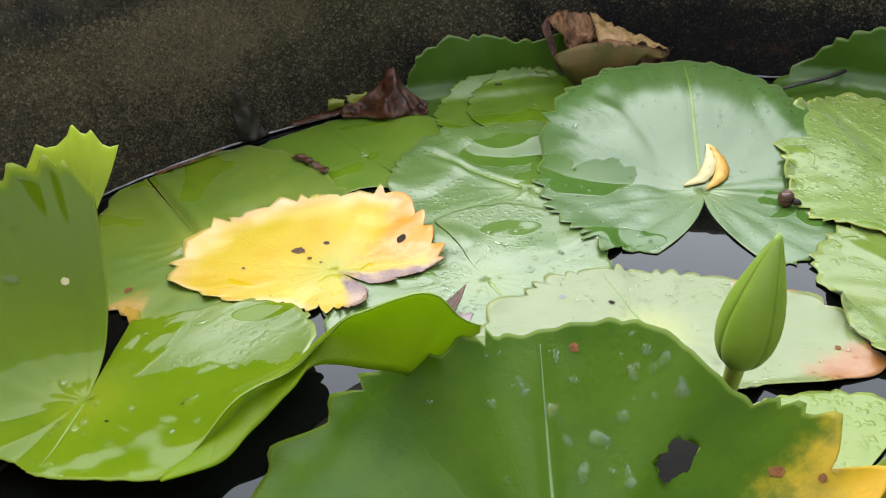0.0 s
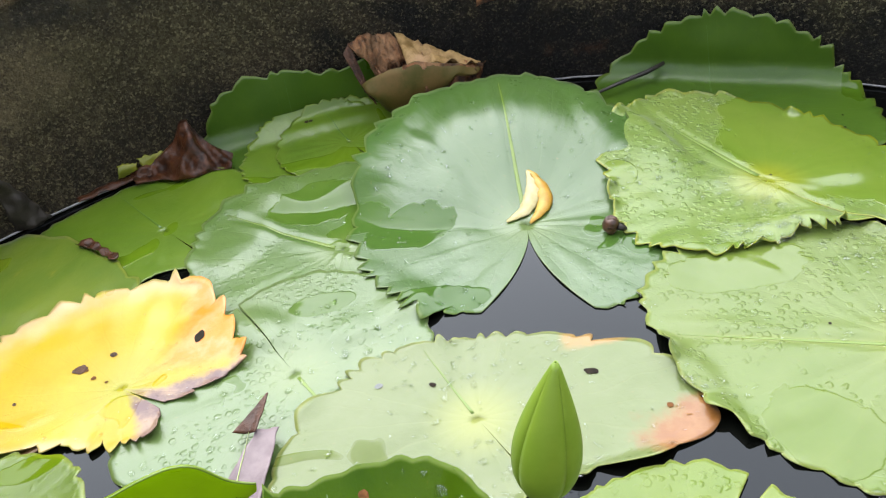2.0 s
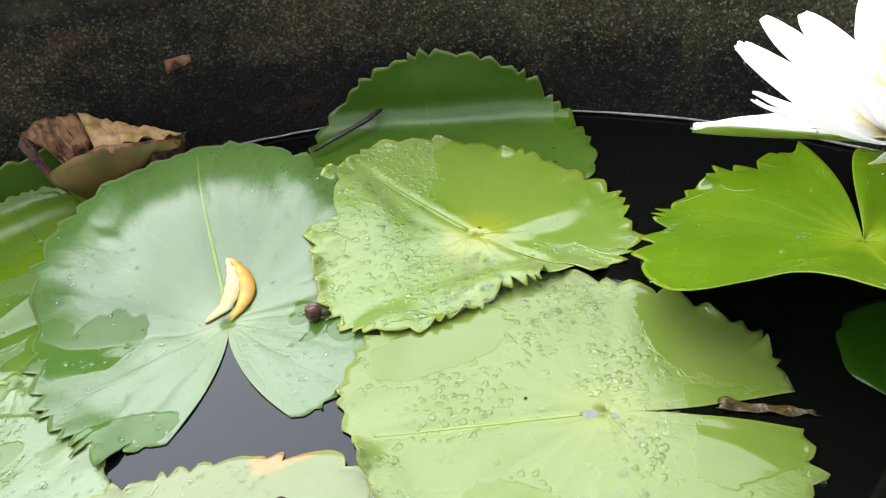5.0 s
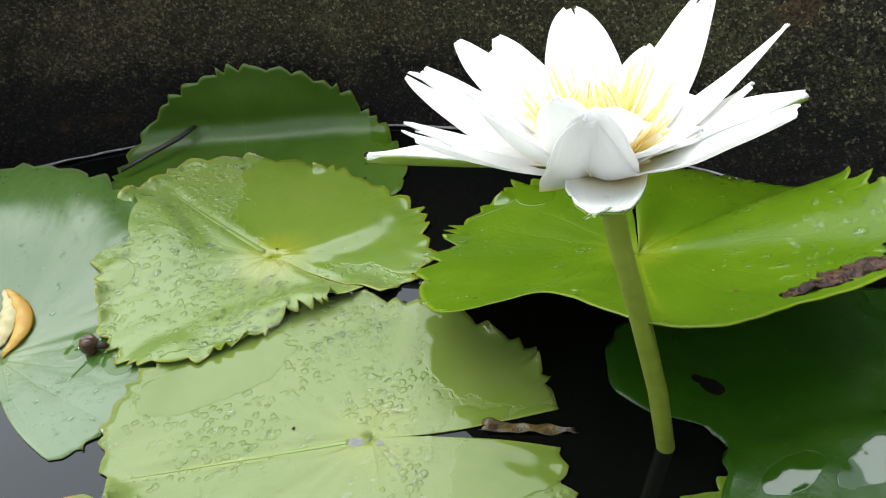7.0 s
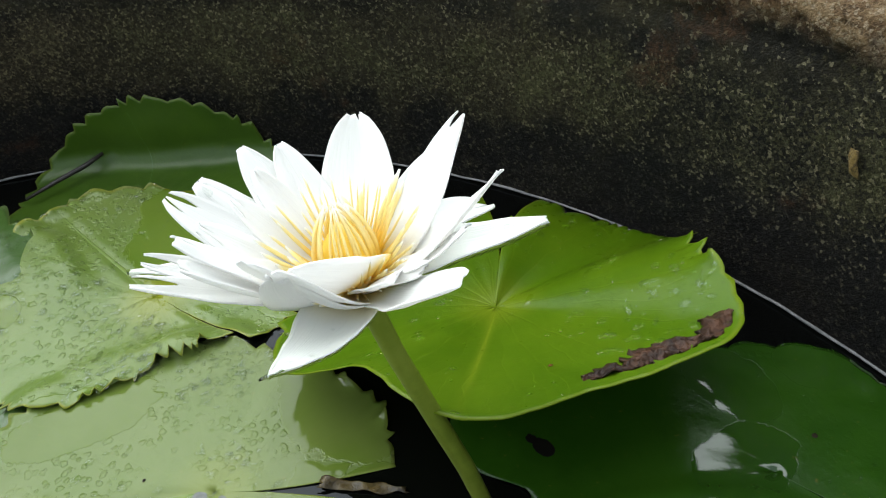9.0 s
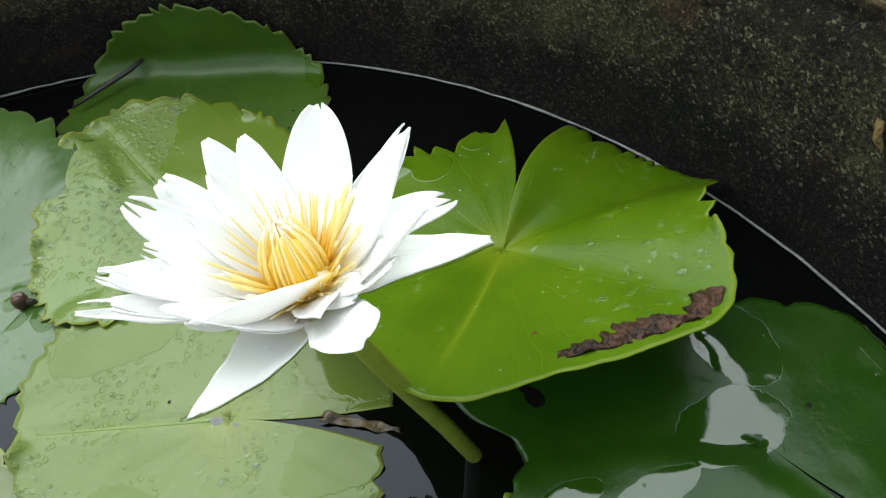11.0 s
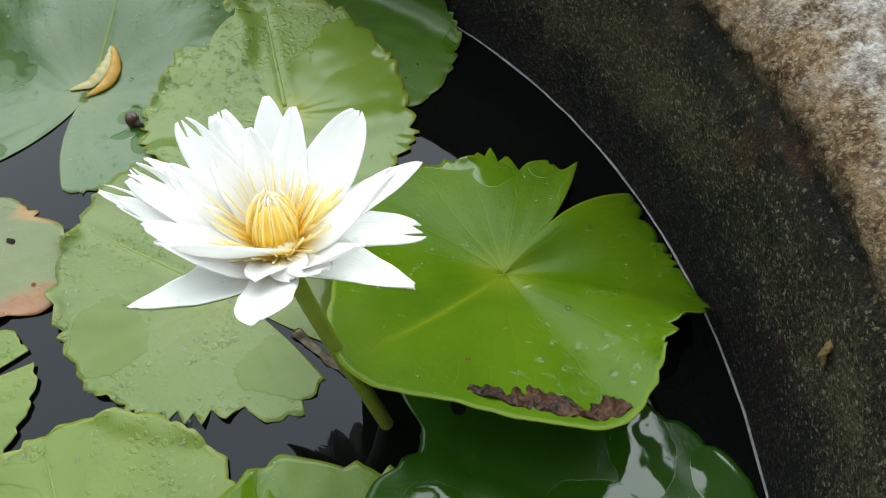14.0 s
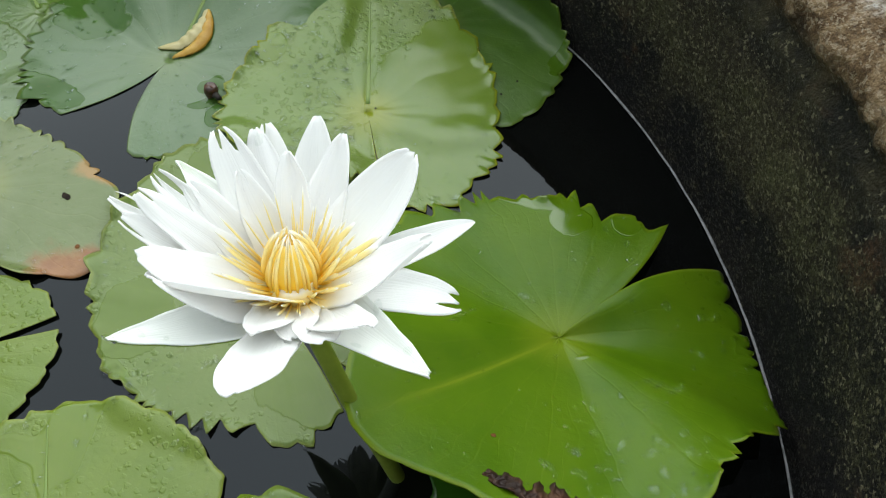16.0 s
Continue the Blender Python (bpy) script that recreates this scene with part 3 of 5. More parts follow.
def lily_pad(label, centre, sinus, profile, material, teeth=(40, 0.004), apex=0.12, opening=0.8, ripple=0.0011, curl=0.0, power=2.0, seed=0, hole=None, dish=False, cells=(380, 26), creases=(), floats=True, ribs=(), flips=0.0, quilt=0.0003, smooth_margin=(), scalloped=False, climbs=False, lobe=None, group="lily pads"):
    """A round floating leaf slit to its middle. sinus: the slit's direction and half its opening at the margin, in degrees; profile: (degrees past
    the slit's direction, radius, height of the margin over the middle). A leaf that climbs bends up along the basin's wall; lobe: how
    high the last lobe curls up along the slit, and over how many degrees."""
    rng = random.Random(seed)
    direction, half = sinus
    deg, rad, hei = zip(*profile)
    k, m = cells
    s = np.linspace(0, 1, k)
    outer = half + s * (360 - 2 * half)
    R, H = smooth_curve(deg, rad, outer), smooth_curve(deg, hei, outer)
    count, amp = teeth
    marks = [0.0]
    while marks[-1] < 1.0:
        marks.append(marks[-1] + rng.choice((0.5, 0.8, 1.0, 1.25, 1.7)) * rng.uniform(0.85, 1.15) / count)
    which = np.clip(np.searchsorted(marks, s, side="right") - 1, 0, len(marks) - 2)
    at = np.array(marks)
    saw = (s - at[which]) / (at[which + 1] - at[which])
    top = np.array([rng.uniform(0.42, 0.8) for _ in marks])[which]
    tooth = np.where(saw < top, saw / top, (1 - saw) / (1 - top)) ** 0.8 - 0.5
    if scalloped:
        tooth = np.sin(np.pi * saw) ** 0.7 - 0.5
    each = np.array([rng.uniform(0.3, 1.25) for _ in marks])[which]
    raised = np.array([1.0 if rng.random() < flips else 0.0 for _ in marks])[which] * np.clip(tooth + 0.5, 0, 1)
    size = each * np.array([1.0 + 0.6 * noise.noise((i * 11.0 / k, seed * 3.7, 0)) for i in range(k)])
    fade = np.clip(np.minimum(outer - half, 360 - half - outer) / 14, 0, 1)
    even = np.ones(k)
    for lo, hi in smooth_margin:
        even *= 1 - np.clip(np.minimum(outer - lo, hi - outer) / 12, 0, 1) * 0.95
    folded = raised * even
    bite = amp * tooth * size * fade * even + 0.0012 * np.array([noise.noise((i * 76.0 / k, seed, 2)) for i in range(k)]) + amp * 0.5 * even * np.array([noise.noise((i * 24.0 / k, seed, 9)) for i in range(k)])
    middle = direction + 180
    rows, flat, rims = [], [], []
    for j in range(m + 1):
        t = 0.0004 + 0.9996 * (j / m) ** 0.85
        gap = half * max(0.0, (t - apex) / (1 - apex)) ** opening + 0.25
        a = np.radians(direction + gap + s * (360 - 2 * gap))
        worn = bite * max(0.0, (t - 0.84) / 0.16) ** 1.5
        fold = folded * max(0.0, (t - 0.90) / 0.10)
        reach = R * t + worn - 0.006 * fold * fold
        x, y = reach * np.cos(a), reach * np.sin(a)
        row = []
        for i in range(k):
            X, Y = centre[0] + x[i], centre[1] + y[i]
            z = centre[2] + H[i] * (float(np.interp(t, DISH[0], DISH[1])) if dish else t ** power) + (H[i] / R[i] * worn[i] if H[i] > 0.04 else 0.0) + 0.0055 * fold[i]
            z += ripple * t * (wob(X, Y, seed, 22) + 0.5 * wob(X, Y, seed + 5, 60))
            z += curl * max(0.0, (t - 0.86) / 0.14) ** 2 * max(-0.1, 0.1 + wob(X, Y, seed, 30) * 1.6 + 0.6 * tooth[i])
            z += quilt * t * (1 - t ** 6) * math.sin(19 * a[i] + 2.5 * wob(X, Y, seed + 9, 14)) * (0.7 + 0.6 * wob(X, Y, seed, 9))
            if lobe:
                z += lobe[0] * math.sin(math.pi * min(1.0, t)) ** 0.8 * math.exp(-((360 - half - outer[i]) / lobe[1]) ** 2)
            z -= 0.0012 * math.exp(-((R[i] * t) / 0.006) ** 2)
            for way, depth, wide in creases:
                u, v = math.cos(radians(way)), math.sin(radians(way))
                on, off = x[i] * u + y[i] * v, y[i] * u - x[i] * v
                if on > -wide:
                    z += depth * (1.6 * math.exp(-(off / (2.4 * wide)) ** 2) - 1.6 * math.exp(-(off / wide) ** 2)) * min(1.0, on / wide + 1) * min(1.0, 4 * (1.02 - t))
            z = max(z, 0.0009) + lift_at(X, Y) if floats else z
            d = math.hypot(X - CX, Y - CY)
            lim, bend = RW - 0.021 - 0.007 * max(0.0, wob(X, Y, seed, 13)), 0.017
            if d > RW - 0.005 and not climbs:
                X, Y = CX + (X - CX) * (RW - 0.005) / d, CY + (Y - CY) * (RW - 0.005) / d
            elif d > lim and climbs:
                q = min((d - lim) / bend, math.pi / 2)
                over = max(0.0, d - lim - bend * math.pi / 2)
                nd = lim + bend * math.sin(q) - 0.12 * over
                z = max(z, 0.001) + bend * (1 - math.cos(q)) + over
                X, Y = CX + (X - CX) * nd / d, CY + (Y - CY) * nd / d
            row.append((X, Y, z))
        rows.append(row)
        flat.append(np.stack([x, y], 1))
        rims.append(np.stack([np.full(k, t), s], 1))
    grid = np.array(rows)
    lay_down(grid)
    me = sheet(rows, material, "lily_pad", 0.0006, {"leaf": np.array(flat), "rim": np.array(rims)})
    if hole:
        bm = bmesh.new()
        bm.from_mesh(me)
        hx, hy, hr = hole
        gone = []
        for f in bm.faces:
            c = f.calc_center_median()
            rr = hr * (1 + 0.45 * noise.noise((c.x * 90, c.y * 90, 1)))
            if math.hypot((c.x - hx), (c.y - hy) * 1.3) < rr:
                gone.append(f)
        bmesh.ops.delete(bm, geom=gone, context="FACES")
        for v in bm.verts:
            gap = math.hypot(v.co.x - hx, (v.co.y - hy) * 1.3)
            if gap < hr * 1.7 and any(len(e.link_faces) < 2 for e in v.link_edges):
                w = math.atan2((v.co.y - hy) * 1.3, v.co.x - hx)
                rr = hr * (1.05 + 0.22 * math.sin(2 * w + 0.6) + 0.16 * math.sin(5 * w) + 0.08 * math.sin(11 * w))
                v.co.x, v.co.y = hx + rr * math.cos(w), hy + rr * math.sin(w) / 1.3
        bm.to_mesh(me)
        bm.free()
    ob = new("lily_pad", me)
    tagged(ob, label, "lily pad", group)
    for way, wide in ((direction + 178, 0.0006),) if ribs == () else ribs:
        col = int(round(((way - direction) % 360 - half) / (360 - 2 * half) * (k - 1)))
        line = [Vector(grid[j, min(max(col, 0), k - 1)]) + Vector((0, 0, 0.0002)) for j in range(1, m - 2)]
        part("midrib", tube(line, [1.4 * wide * (1 - 0.85 * q / len(line)) for q in range(len(line))], RIBDARK if material in (DEEP, SHADY, GREEN, OLD) else RIB, "midrib", 10, 0.16), ob, "pale raised midrib")
    return ob, grid


def raindrops(grid, count, seed, size=(0.0006, 0.0017), around=None, avoid=None, bare=(), label="clear rain drops beaded on a lily pad"):
    """Low domes of water on a leaf."""
    rng = random.Random(seed)
    verts, faces = [], []
    m, k = grid.shape[:2]
    ringn = 10
    made = 0
    while made < count:
        j, i = int(m * math.sqrt(rng.random()) * 0.97), rng.randrange(k - 1)
        p = Vector(grid[j, i]).lerp(Vector(grid[min(j + 1, m - 1), i + 1]), rng.random())
        if noise.noise((p.x * 18, p.y * 18, seed)) < rng.uniform(-0.35, 0.25):
            continue
        if avoid and math.hypot(p.x - avoid[0], p.y - avoid[1]) < avoid[2]:
            continue
        if any(((p.x - bx) / bu) ** 2 + ((p.y - by) / bv) ** 2 < 1 for bx, by, bu, bv in bare):
            continue
        if around and math.hypot(p.x - around[0], p.y - around[1]) > around[2]:
            continue
        a = Vector(grid[min(j + 1, m - 1), i]) - Vector(grid[max(j - 1, 0), i])
        b = Vector(grid[j, i + 1]) - Vector(grid[j, i])
        up = a.cross(b)
        if up.length < 1e-12:
            continue
        up.normalize()
        up = up if up.z > 0 else -up
        sx = up.cross(Vector((0.3, 1, 0.1))).normalized()
        sy = up.cross(sx)
        r = size[0] + (size[1] - size[0]) * rng.random() ** 2.2
        el, tw = rng.uniform(0.7, 1.45), rng.uniform(0, 6.28)
        base = len(verts)
        lumpy = [1 + 0.22 * noise.noise((math.cos(6.283 * q / ringn) * 1.3, math.sin(6.283 * q / ringn) * 1.3, made * 0.37 + seed)) for q in range(ringn)]
        for f, h in ((1.0, -0.06), (0.88, 0.13), (0.55, 0.22)):
            for q in range(ringn):
                w = 2 * math.pi * q / ringn
                ca, sa = math.cos(w) * el, math.sin(w) / el
                verts.append(p + (sx * (ca * math.cos(tw) - sa * math.sin(tw)) + sy * (ca * math.sin(tw) + sa * math.cos(tw))) * r * f * lumpy[q] + up * r * h)
        verts.append(p + up * r * 0.25)
        for ring in range(2):
            for q in range(ringn):
                c = base + ring * ringn
                faces.append((c + q, c + (q + 1) % ringn, c + ringn + (q + 1) % ringn, c + ringn + q))
        for q in range(ringn):
            faces.append((base + 2 * ringn + q, base + 2 * ringn + (q + 1) % ringn, base + 3 * ringn))
        made += 1
    ob = new("rain_drops", mesh_of("rain_drops", verts, faces, DROP))
    ob.visible_shadow = False
    return tagged(ob, label, "water drops", kind="stuff")


# ---- the setting ----
def lathe(profile, segments, material, name, rough=0.0):
    verts, faces = [], []
    k = len(profile)
    for s in range(segments):
        a = 2 * math.pi * s / segments
        ca, sa = math.cos(a), math.sin(a)
        for r, z in profile:
            x, y = CX + r * ca, CY + r * sa
            d = rough * (noise.noise((x * 40, y * 40, z * 40)) + 0.8 * noise.noise((x * 120, y * 120, z * 120)) + 0.9 * noise.noise((x * 9, y * 9, z * 9)))
            if abs(z) < 0.012:
                d *= abs(z) / 0.012
            lump = 1.0
            if z > 0.160:
                lump = 1.6
                d += 0.0018 * (noise.noise((x * 210, y * 210, z * 210)) + 0.8 * noise.noise((x * 90, y * 90, z * 90 + 3))) * min(1.0, (z - 0.160) / 0.012)
            verts.append((CX + (r + d * lump) * ca, CY + (r + d * lump) * sa, z + d * (1.6 if z > 0.165 else 0.0)))
    for s in range(segments):
        n2 = (s + 1) % segments
        for i in range(k - 1):
            faces.append((s * k + i, n2 * k + i, n2 * k + i + 1, s * k + i + 1))
    return mesh_of(name, verts, faces, material)


inner = [(0.5608, -0.16)] + [(0.5608 + 0.0015 * max(z, 0) / 0.15, z) for z in np.linspace(-0.012, 0.152, 56)]
lip = [(0.5665, 0.1575), (0.567, 0.162), (0.5655, 0.167), (0.5645, 0.172), (0.566, 0.179), (0.571, 0.185), (0.578, 0.190), (0.588, 0.195), (0.600, 0.199), (0.615, 0.201), (0.632, 0.200), (0.645, 0.195), (0.653, 0.186), (0.656, 0.172), (0.655, 0.10), (0.64, -0.34)]
run = np.cumsum([0.0] + [math.hypot(b[0] - a[0], b[1] - a[1]) for a, b in zip(lip, lip[1:-2])])
lip = [(float(np.interp(q, run, [p[0] for p in lip[:-2]])), float(np.interp(q, run, [p[1] for p in lip[:-2]]))) for q in np.linspace(0, run[-1], 64)] + lip[-2:]
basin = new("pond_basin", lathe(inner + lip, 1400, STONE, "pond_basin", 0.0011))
tagged(basin, "round cast concrete pond basin, black with algae and painted lip shade inside, tan along its worn rim", "pond basin", kind="structure")
ring = [(CX + (0.5602 + 0.0006 * noise.noise((a * 14, 0, 0))) * math.cos(a), CY + (0.5602 + 0.0006 * noise.noise((a * 14, 0, 0))) * math.sin(a), 0.0022 + 0.0007 * noise.noise((a * 30, 5, 0))) for a in np.linspace(0, 2 * math.pi, 900)]
part("lime_line", tube(ring, [0.0009 + 0.0005 * noise.noise((q * 0.09, 2, 2)) for q in range(900)], LINEGREY, "lime_line", 6), basin, "thin grey line where the water meets the wall")
lump = []
for i in range(13):
    row = []
    for j in range(13):
        u, v = j / 6 - 1, i / 6 - 1
        rr = math.hypot(u, v)
        h = max(0.0, 1 - rr * rr) * (0.7 + 0.9 * noise.noise((u * 2.3, v * 2.3, 1)) + 0.5 * noise.noise((u * 6, v * 6, 4)))
        row.append((0.6630 - 0.004 * h + 0.0006 * u, 0.233 + 0.003 * u + 0.002 * v, 0.114 + 0.007 * v))
    lump.append(row)
part("moss_tuft", sheet(lump, MOSS, "moss_tuft", 0.001), basin, "rusty yellow tuft of moss on the wall")
mud = new("pond_bottom", lathe([(0.5604, -0.14), (0.3, -0.152), (0.0001, -0.15)], 96, MUD, "pond_bottom"))
tagged(mud, "black mud bottom of the pond", "pond bottom", kind="structure")
level = [(r, 0.0006 * math.exp(-(0.5612 - r) / 0.0012)) for r in np.linspace(0.5618, 0.535, 26)] + [(0.3, 0.0), (0.0001, 0.0)]
water = new("water", lathe(level, 720, WATER, "water"))
water.visible_shadow = False
tagged(water, "still black pond water that mirrors the grey sky", "water", kind="structure")
bm = bmesh.new()
bmesh.ops.create_grid(bm, x_segments=40, y_segments=40, size=250)
ground_me = bpy.data.meshes.new("ground")
bm.to_mesh(ground_me)
bm.free()
ground_me.materials.append(SOIL)
ground = new("ground", ground_me)
ground.location = (0, 0, -0.335)
tagged(ground, "bare trodden soil round the basin", "ground", kind="structure")

# ---- lily pads, the lowest first ----
pad_wall_right, g_i = lily_pad("deep green lily pad bent up against the concrete wall", (0.357, 0.590, 0.0015), (-110, 6),
    [(0, .10, 0), (65, .125, 0), (110, .115, 0), (155, .118, 0), (200, .113, 0), (245, .108, 0), (300, .10, 0), (360, .10, 0)], DEEP, (46, .007), seed=3, curl=.002, climbs=True)
pad_wall_left, g_d = lily_pad("dark green lily pad standing up the wall behind others", (0.028, 0.668, 0.0015), (-80, 5),
    [(0, .07, 0), (80, .09, 0), (118, .114, 0), (131, .123, 0), (143, .100, 0), (154, .093, 0), (176, .095, 0), (197, .102, 0), (215, .104, 0), (228, .098, 0), (260, .085, 0), (300, .08, 0), (360, .07, 0)], DEEP, (28, .006), seed=5, curl=.002, climbs=True)
pad_k10, g_k10 = lily_pad("broad green lily pad lying at the foot of the wall", (-0.085, 0.590, 0.002), (-55, 1),
    [(0, .075, 0), (55, .08, 0), (100, .085, 0), (150, .085, 0), (190, .088, 0), (214, .102, 0), (235, .112, 0), (262, .116, 0), (284, .098, 0), (330, .055, 0), (360, .07, 0)], GREEN, (36, .002), seed=7)
pad_e1, g_e1 = lily_pad("glossy green lily pad with a toothed margin, mostly covered", (0.047, 0.655, 0.001), (-60, 6),
    [(0, .07, 0), (60, .075, 0), (120, .068, 0), (190, .072, 0), (240, .073, 0), (300, .07, 0), (360, .07, 0)], GREEN, (42, .004), seed=9, curl=.002, climbs=True)
pad_e2, g_e2 = lily_pad("bright green lily pad overlapping its neighbours", (0.066, 0.662, 0.001), (-70, 6),
    [(0, .06, 0), (70, .062, 0), (130, .058, 0), (190, .060, 0), (250, .062, 0), (300, .06, 0), (360, .06, 0)], GREEN, (36, .004), seed=11, curl=.002, climbs=True)
pad_l9, g_l9 = lily_pad("yellowing green lily pad with a brown chewed edge", (-0.198, 0.470, 0.002), (124, 0.02),
    [(0, .135, 0), (11, .126, 0), (21, .112, 0), (56, .078, 0), (96, .078, 0), (121, .085, 0), (136, .096, 0), (190, .10, 0), (236, .11, 0), (262, .115, 0), (286, .119, 0), (312, .140, 0), (326, .152, 0), (345, .142, 0), (360, .135, 0)], CHEWED, (30, .005), seed=13, apex=.05, creases=((124, .004, .006),))
pad_c, g_c = lily_pad("pale sheened lily pad with a creased middle", (0.045, 0.515, 0.001), (-35, 5),
    [(0, .08, 0), (60, .09, 0), (105, .108, 0), (135, .108, 0), (170, .12, 0), (210, .108, 0), (260, .09, 0), (310, .08, 0), (360, .08, 0)], CREASED, (34, .007), seed=15, curl=.003, creases=((139, .0014, .004), (-35, .0010, .004)), ribs=((139, .001),))
pad_s7, g_s7 = lily_pad("blue-green lily pad filmed with rain water", (0.005, 0.405, 0.001), (115, 0.4),
    [(0, .078, 0), (40, .085, 0), (90, .108, 0), (130, .09, 0), (165, .07, 0), (210, .078, 0), (250, .083, 0), (290, .09, 0), (330, .09, 0), (360, .08, 0)], BLUEGREEN, (30, .003), scalloped=True, seed=17, ribs=((-65, .0008),))
# added near-black sheet where only the raised pad's shade lies
shade_sheet, g_shade_sheet = lily_pad("near-black leaf sheet added to darken the water under the raised pad", (0.020, 0.222, 0.0002), (-120, 6),
    [(0, .06, 0), (90, .095, 0), (150, .105, 0), (185, .060, 0), (215, .075, 0), (250, .125, 0), (275, .125, 0), (300, .085, 0), (360, .06, 0)], NEARBLACK, (26, .006), seed=45, quilt=.0003)
pad_p5, g_p5 = lily_pad("pale green lily pad just above the water", (0.158, 0.222, 0.003), (37, 4),
    [(0, .070, 0), (12, .070, 0), (50, .062, 0), (110, .06, 0), (180, .064, 0), (250, .07, 0), (320, .066, 0), (348, .07, 0), (360, .07, 0)], PALE, (30, .003), seed=19, ribs=((217, .0008),))
pad_p, g_p = lily_pad("pale ageing lily pad with small holes and an orange tip", (0.098, 0.340, 0.001), (-70, 0.4),
    [(0, .055, 0), (25, .07, 0), (52, .118, 0), (72, .112, 0), (100, .082, 0), (140, .062, 0), (165, .062, 0), (200, .075, 0), (235, .095, 0), (260, .11, 0), (290, .085, 0), (330, .06, 0), (360, .055, 0)], TIPPED, (30, .007), scalloped=True, seed=21, curl=.003)
pad_a, g_a = lily_pad("large blue-green lily pad with a wide notch and silvery sheen", (0.172, 0.496, 0.001), (-103, 21),
    [(0, .092, 0), (21, .096, 0), (50, .107, 0), (90, .10, .0), (120, .128, .004), (140, .140, .014), (175, .163, .036), (195, .163, .038), (230, .149, .023), (262, .126, 0), (290, .115, 0), (320, .108, 0), (339, .092, 0), (360, .09, 0)], BROAD, (46, .0105), seed=23, apex=.15, opening=.75, curl=-.002, dish=True, quilt=.0006, creases=((82, .0013, .006),), ribs=((82, .0012),))
pad_r, g_r = lily_pad("large pale green lily pad beaded with rain", (0.331, 0.317, 0.001), (-31, 7),
    [(0, .094, 0), (8, .095, 0), (35, .098, 0), (76, .096, 0), (105, .112, 0), (135, .126, 0), (165, .145, 0), (195, .130, 0), (225, .112, 0), (255, .104, 0), (285, .092, 0), (315, .086, 0), (335, .100, 0), (352, .094, 0), (360, .09, 0)], BEADED, (44, .008), seed=25, curl=.004, flips=.12, quilt=.0004, apex=.2, creases=((157, .0013, .006),), ribs=((157, .0009),))
pad_b, g_b = lily_pad("yellow-green lily pad with a saw-toothed margin and rain drops", (0.341, 0.482, 0.001), (-62, 0.5),
    [(0, .085, 0), (20, .10, 0), (50, .102, 0), (80, .096, 0), (110, .105, 0), (140, .122, .006), (165, .138, .010), (195, .124, .006), (220, .112, 0), (245, .112, 0), (270, .105, 0), (290, .085, 0), (320, .062, 0), (345, .065, 0), (360, .075, 0)], FRESH, (50, .0085), seed=27, curl=.003, flips=.22, creases=((108, .0010, .004), (-62, .0008, .004)), ribs=((108, .0012),))
pad_q6, g_q6 = lily_pad("pale green lily pad in open water", (0.285, 0.135, 0.003), (-60, 8),
    [(0, .085, 0), (60, .085, 0), (105, .096, 0), (150, .094, 0), (195, .088, 0), (250, .085, 0), (320, .085, 0), (360, .085, 0)], PALE, (34, .004), seed=29, ribs=((120, .001),))
pad_v20, g_v20 = lily_pad("dark green lily pad with a lobed margin", (0.455, 0.105, 0.003), (-90, 8),
    [(0, .09, 0), (60, .10, 0), (110, .115, 0), (150, .10, 0), (185, .098, 0), (225, .125, 0), (270, .10, 0), (360, .09, 0)], GREEN, (30, .006), seed=31, ribs=((90, .001),))
pad_k18, g_k18 = lily_pad("wet lily pad awash beside the wall, a taller pad's shade painted into its green", (0.575, 0.172, 0.0012), (-70, 3),
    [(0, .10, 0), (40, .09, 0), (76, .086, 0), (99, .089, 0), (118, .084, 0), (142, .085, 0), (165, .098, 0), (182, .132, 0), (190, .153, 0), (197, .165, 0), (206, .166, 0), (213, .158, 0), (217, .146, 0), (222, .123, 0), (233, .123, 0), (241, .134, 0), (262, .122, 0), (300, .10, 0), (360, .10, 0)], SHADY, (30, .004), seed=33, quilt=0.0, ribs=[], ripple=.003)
pad_y, g_y = lily_pad("yellow dying lily pad with scalloped peach edges", (-0.096, 0.424, 0.001), (-40, 4),
    [(0, .030, 0), (20, .045, 0), (40, .072, 0), (62, .072, 0), (85, .082, .002), (110, .095, .004), (130, .093, .003), (160, .104, 0), (195, .114, 0), (222, .108, 0), (245, .07, 0), (275, .045, 0), (310, .045, 0), (340, .045, 0), (360, .03, 0)], YELLOW, (30, .009), seed=35, curl=.005, quilt=.0002, ribs=[])
pad_f, g_f = lily_pad("lush green lily pad lifted above the water, edge rotted brown", (0.514, 0.331, 0.020), (53, 10),
    [(0, .110, -.006), (10, .114, -.004), (14, .100, -.005), (19, .108, -.006), (31, .099, -.006), (40, .104, -.005), (70, .109, -.004), (95, .122, 0), (122, .130, .020), (150, .108, .055), (182, .136, .076), (205, .122, .064), (225, .127, .060), (243, .137, .057), (262, .118, .052), (285, .114, .032), (305, .134, -.008), (316, .120, -.012), (326, .118, -.014), (341, .115, -.014), (350, .121, -.015), (360, .118, -.014)], LUSH, (54, .0125), seed=37, flips=.22, smooth_margin=((100, 262),), power=1.25, apex=.25, opening=1.3, curl=0.0, cells=(260, 30), floats=False, creases=((232, .0012, .016),), ribs=[], lobe=(.013, 24))
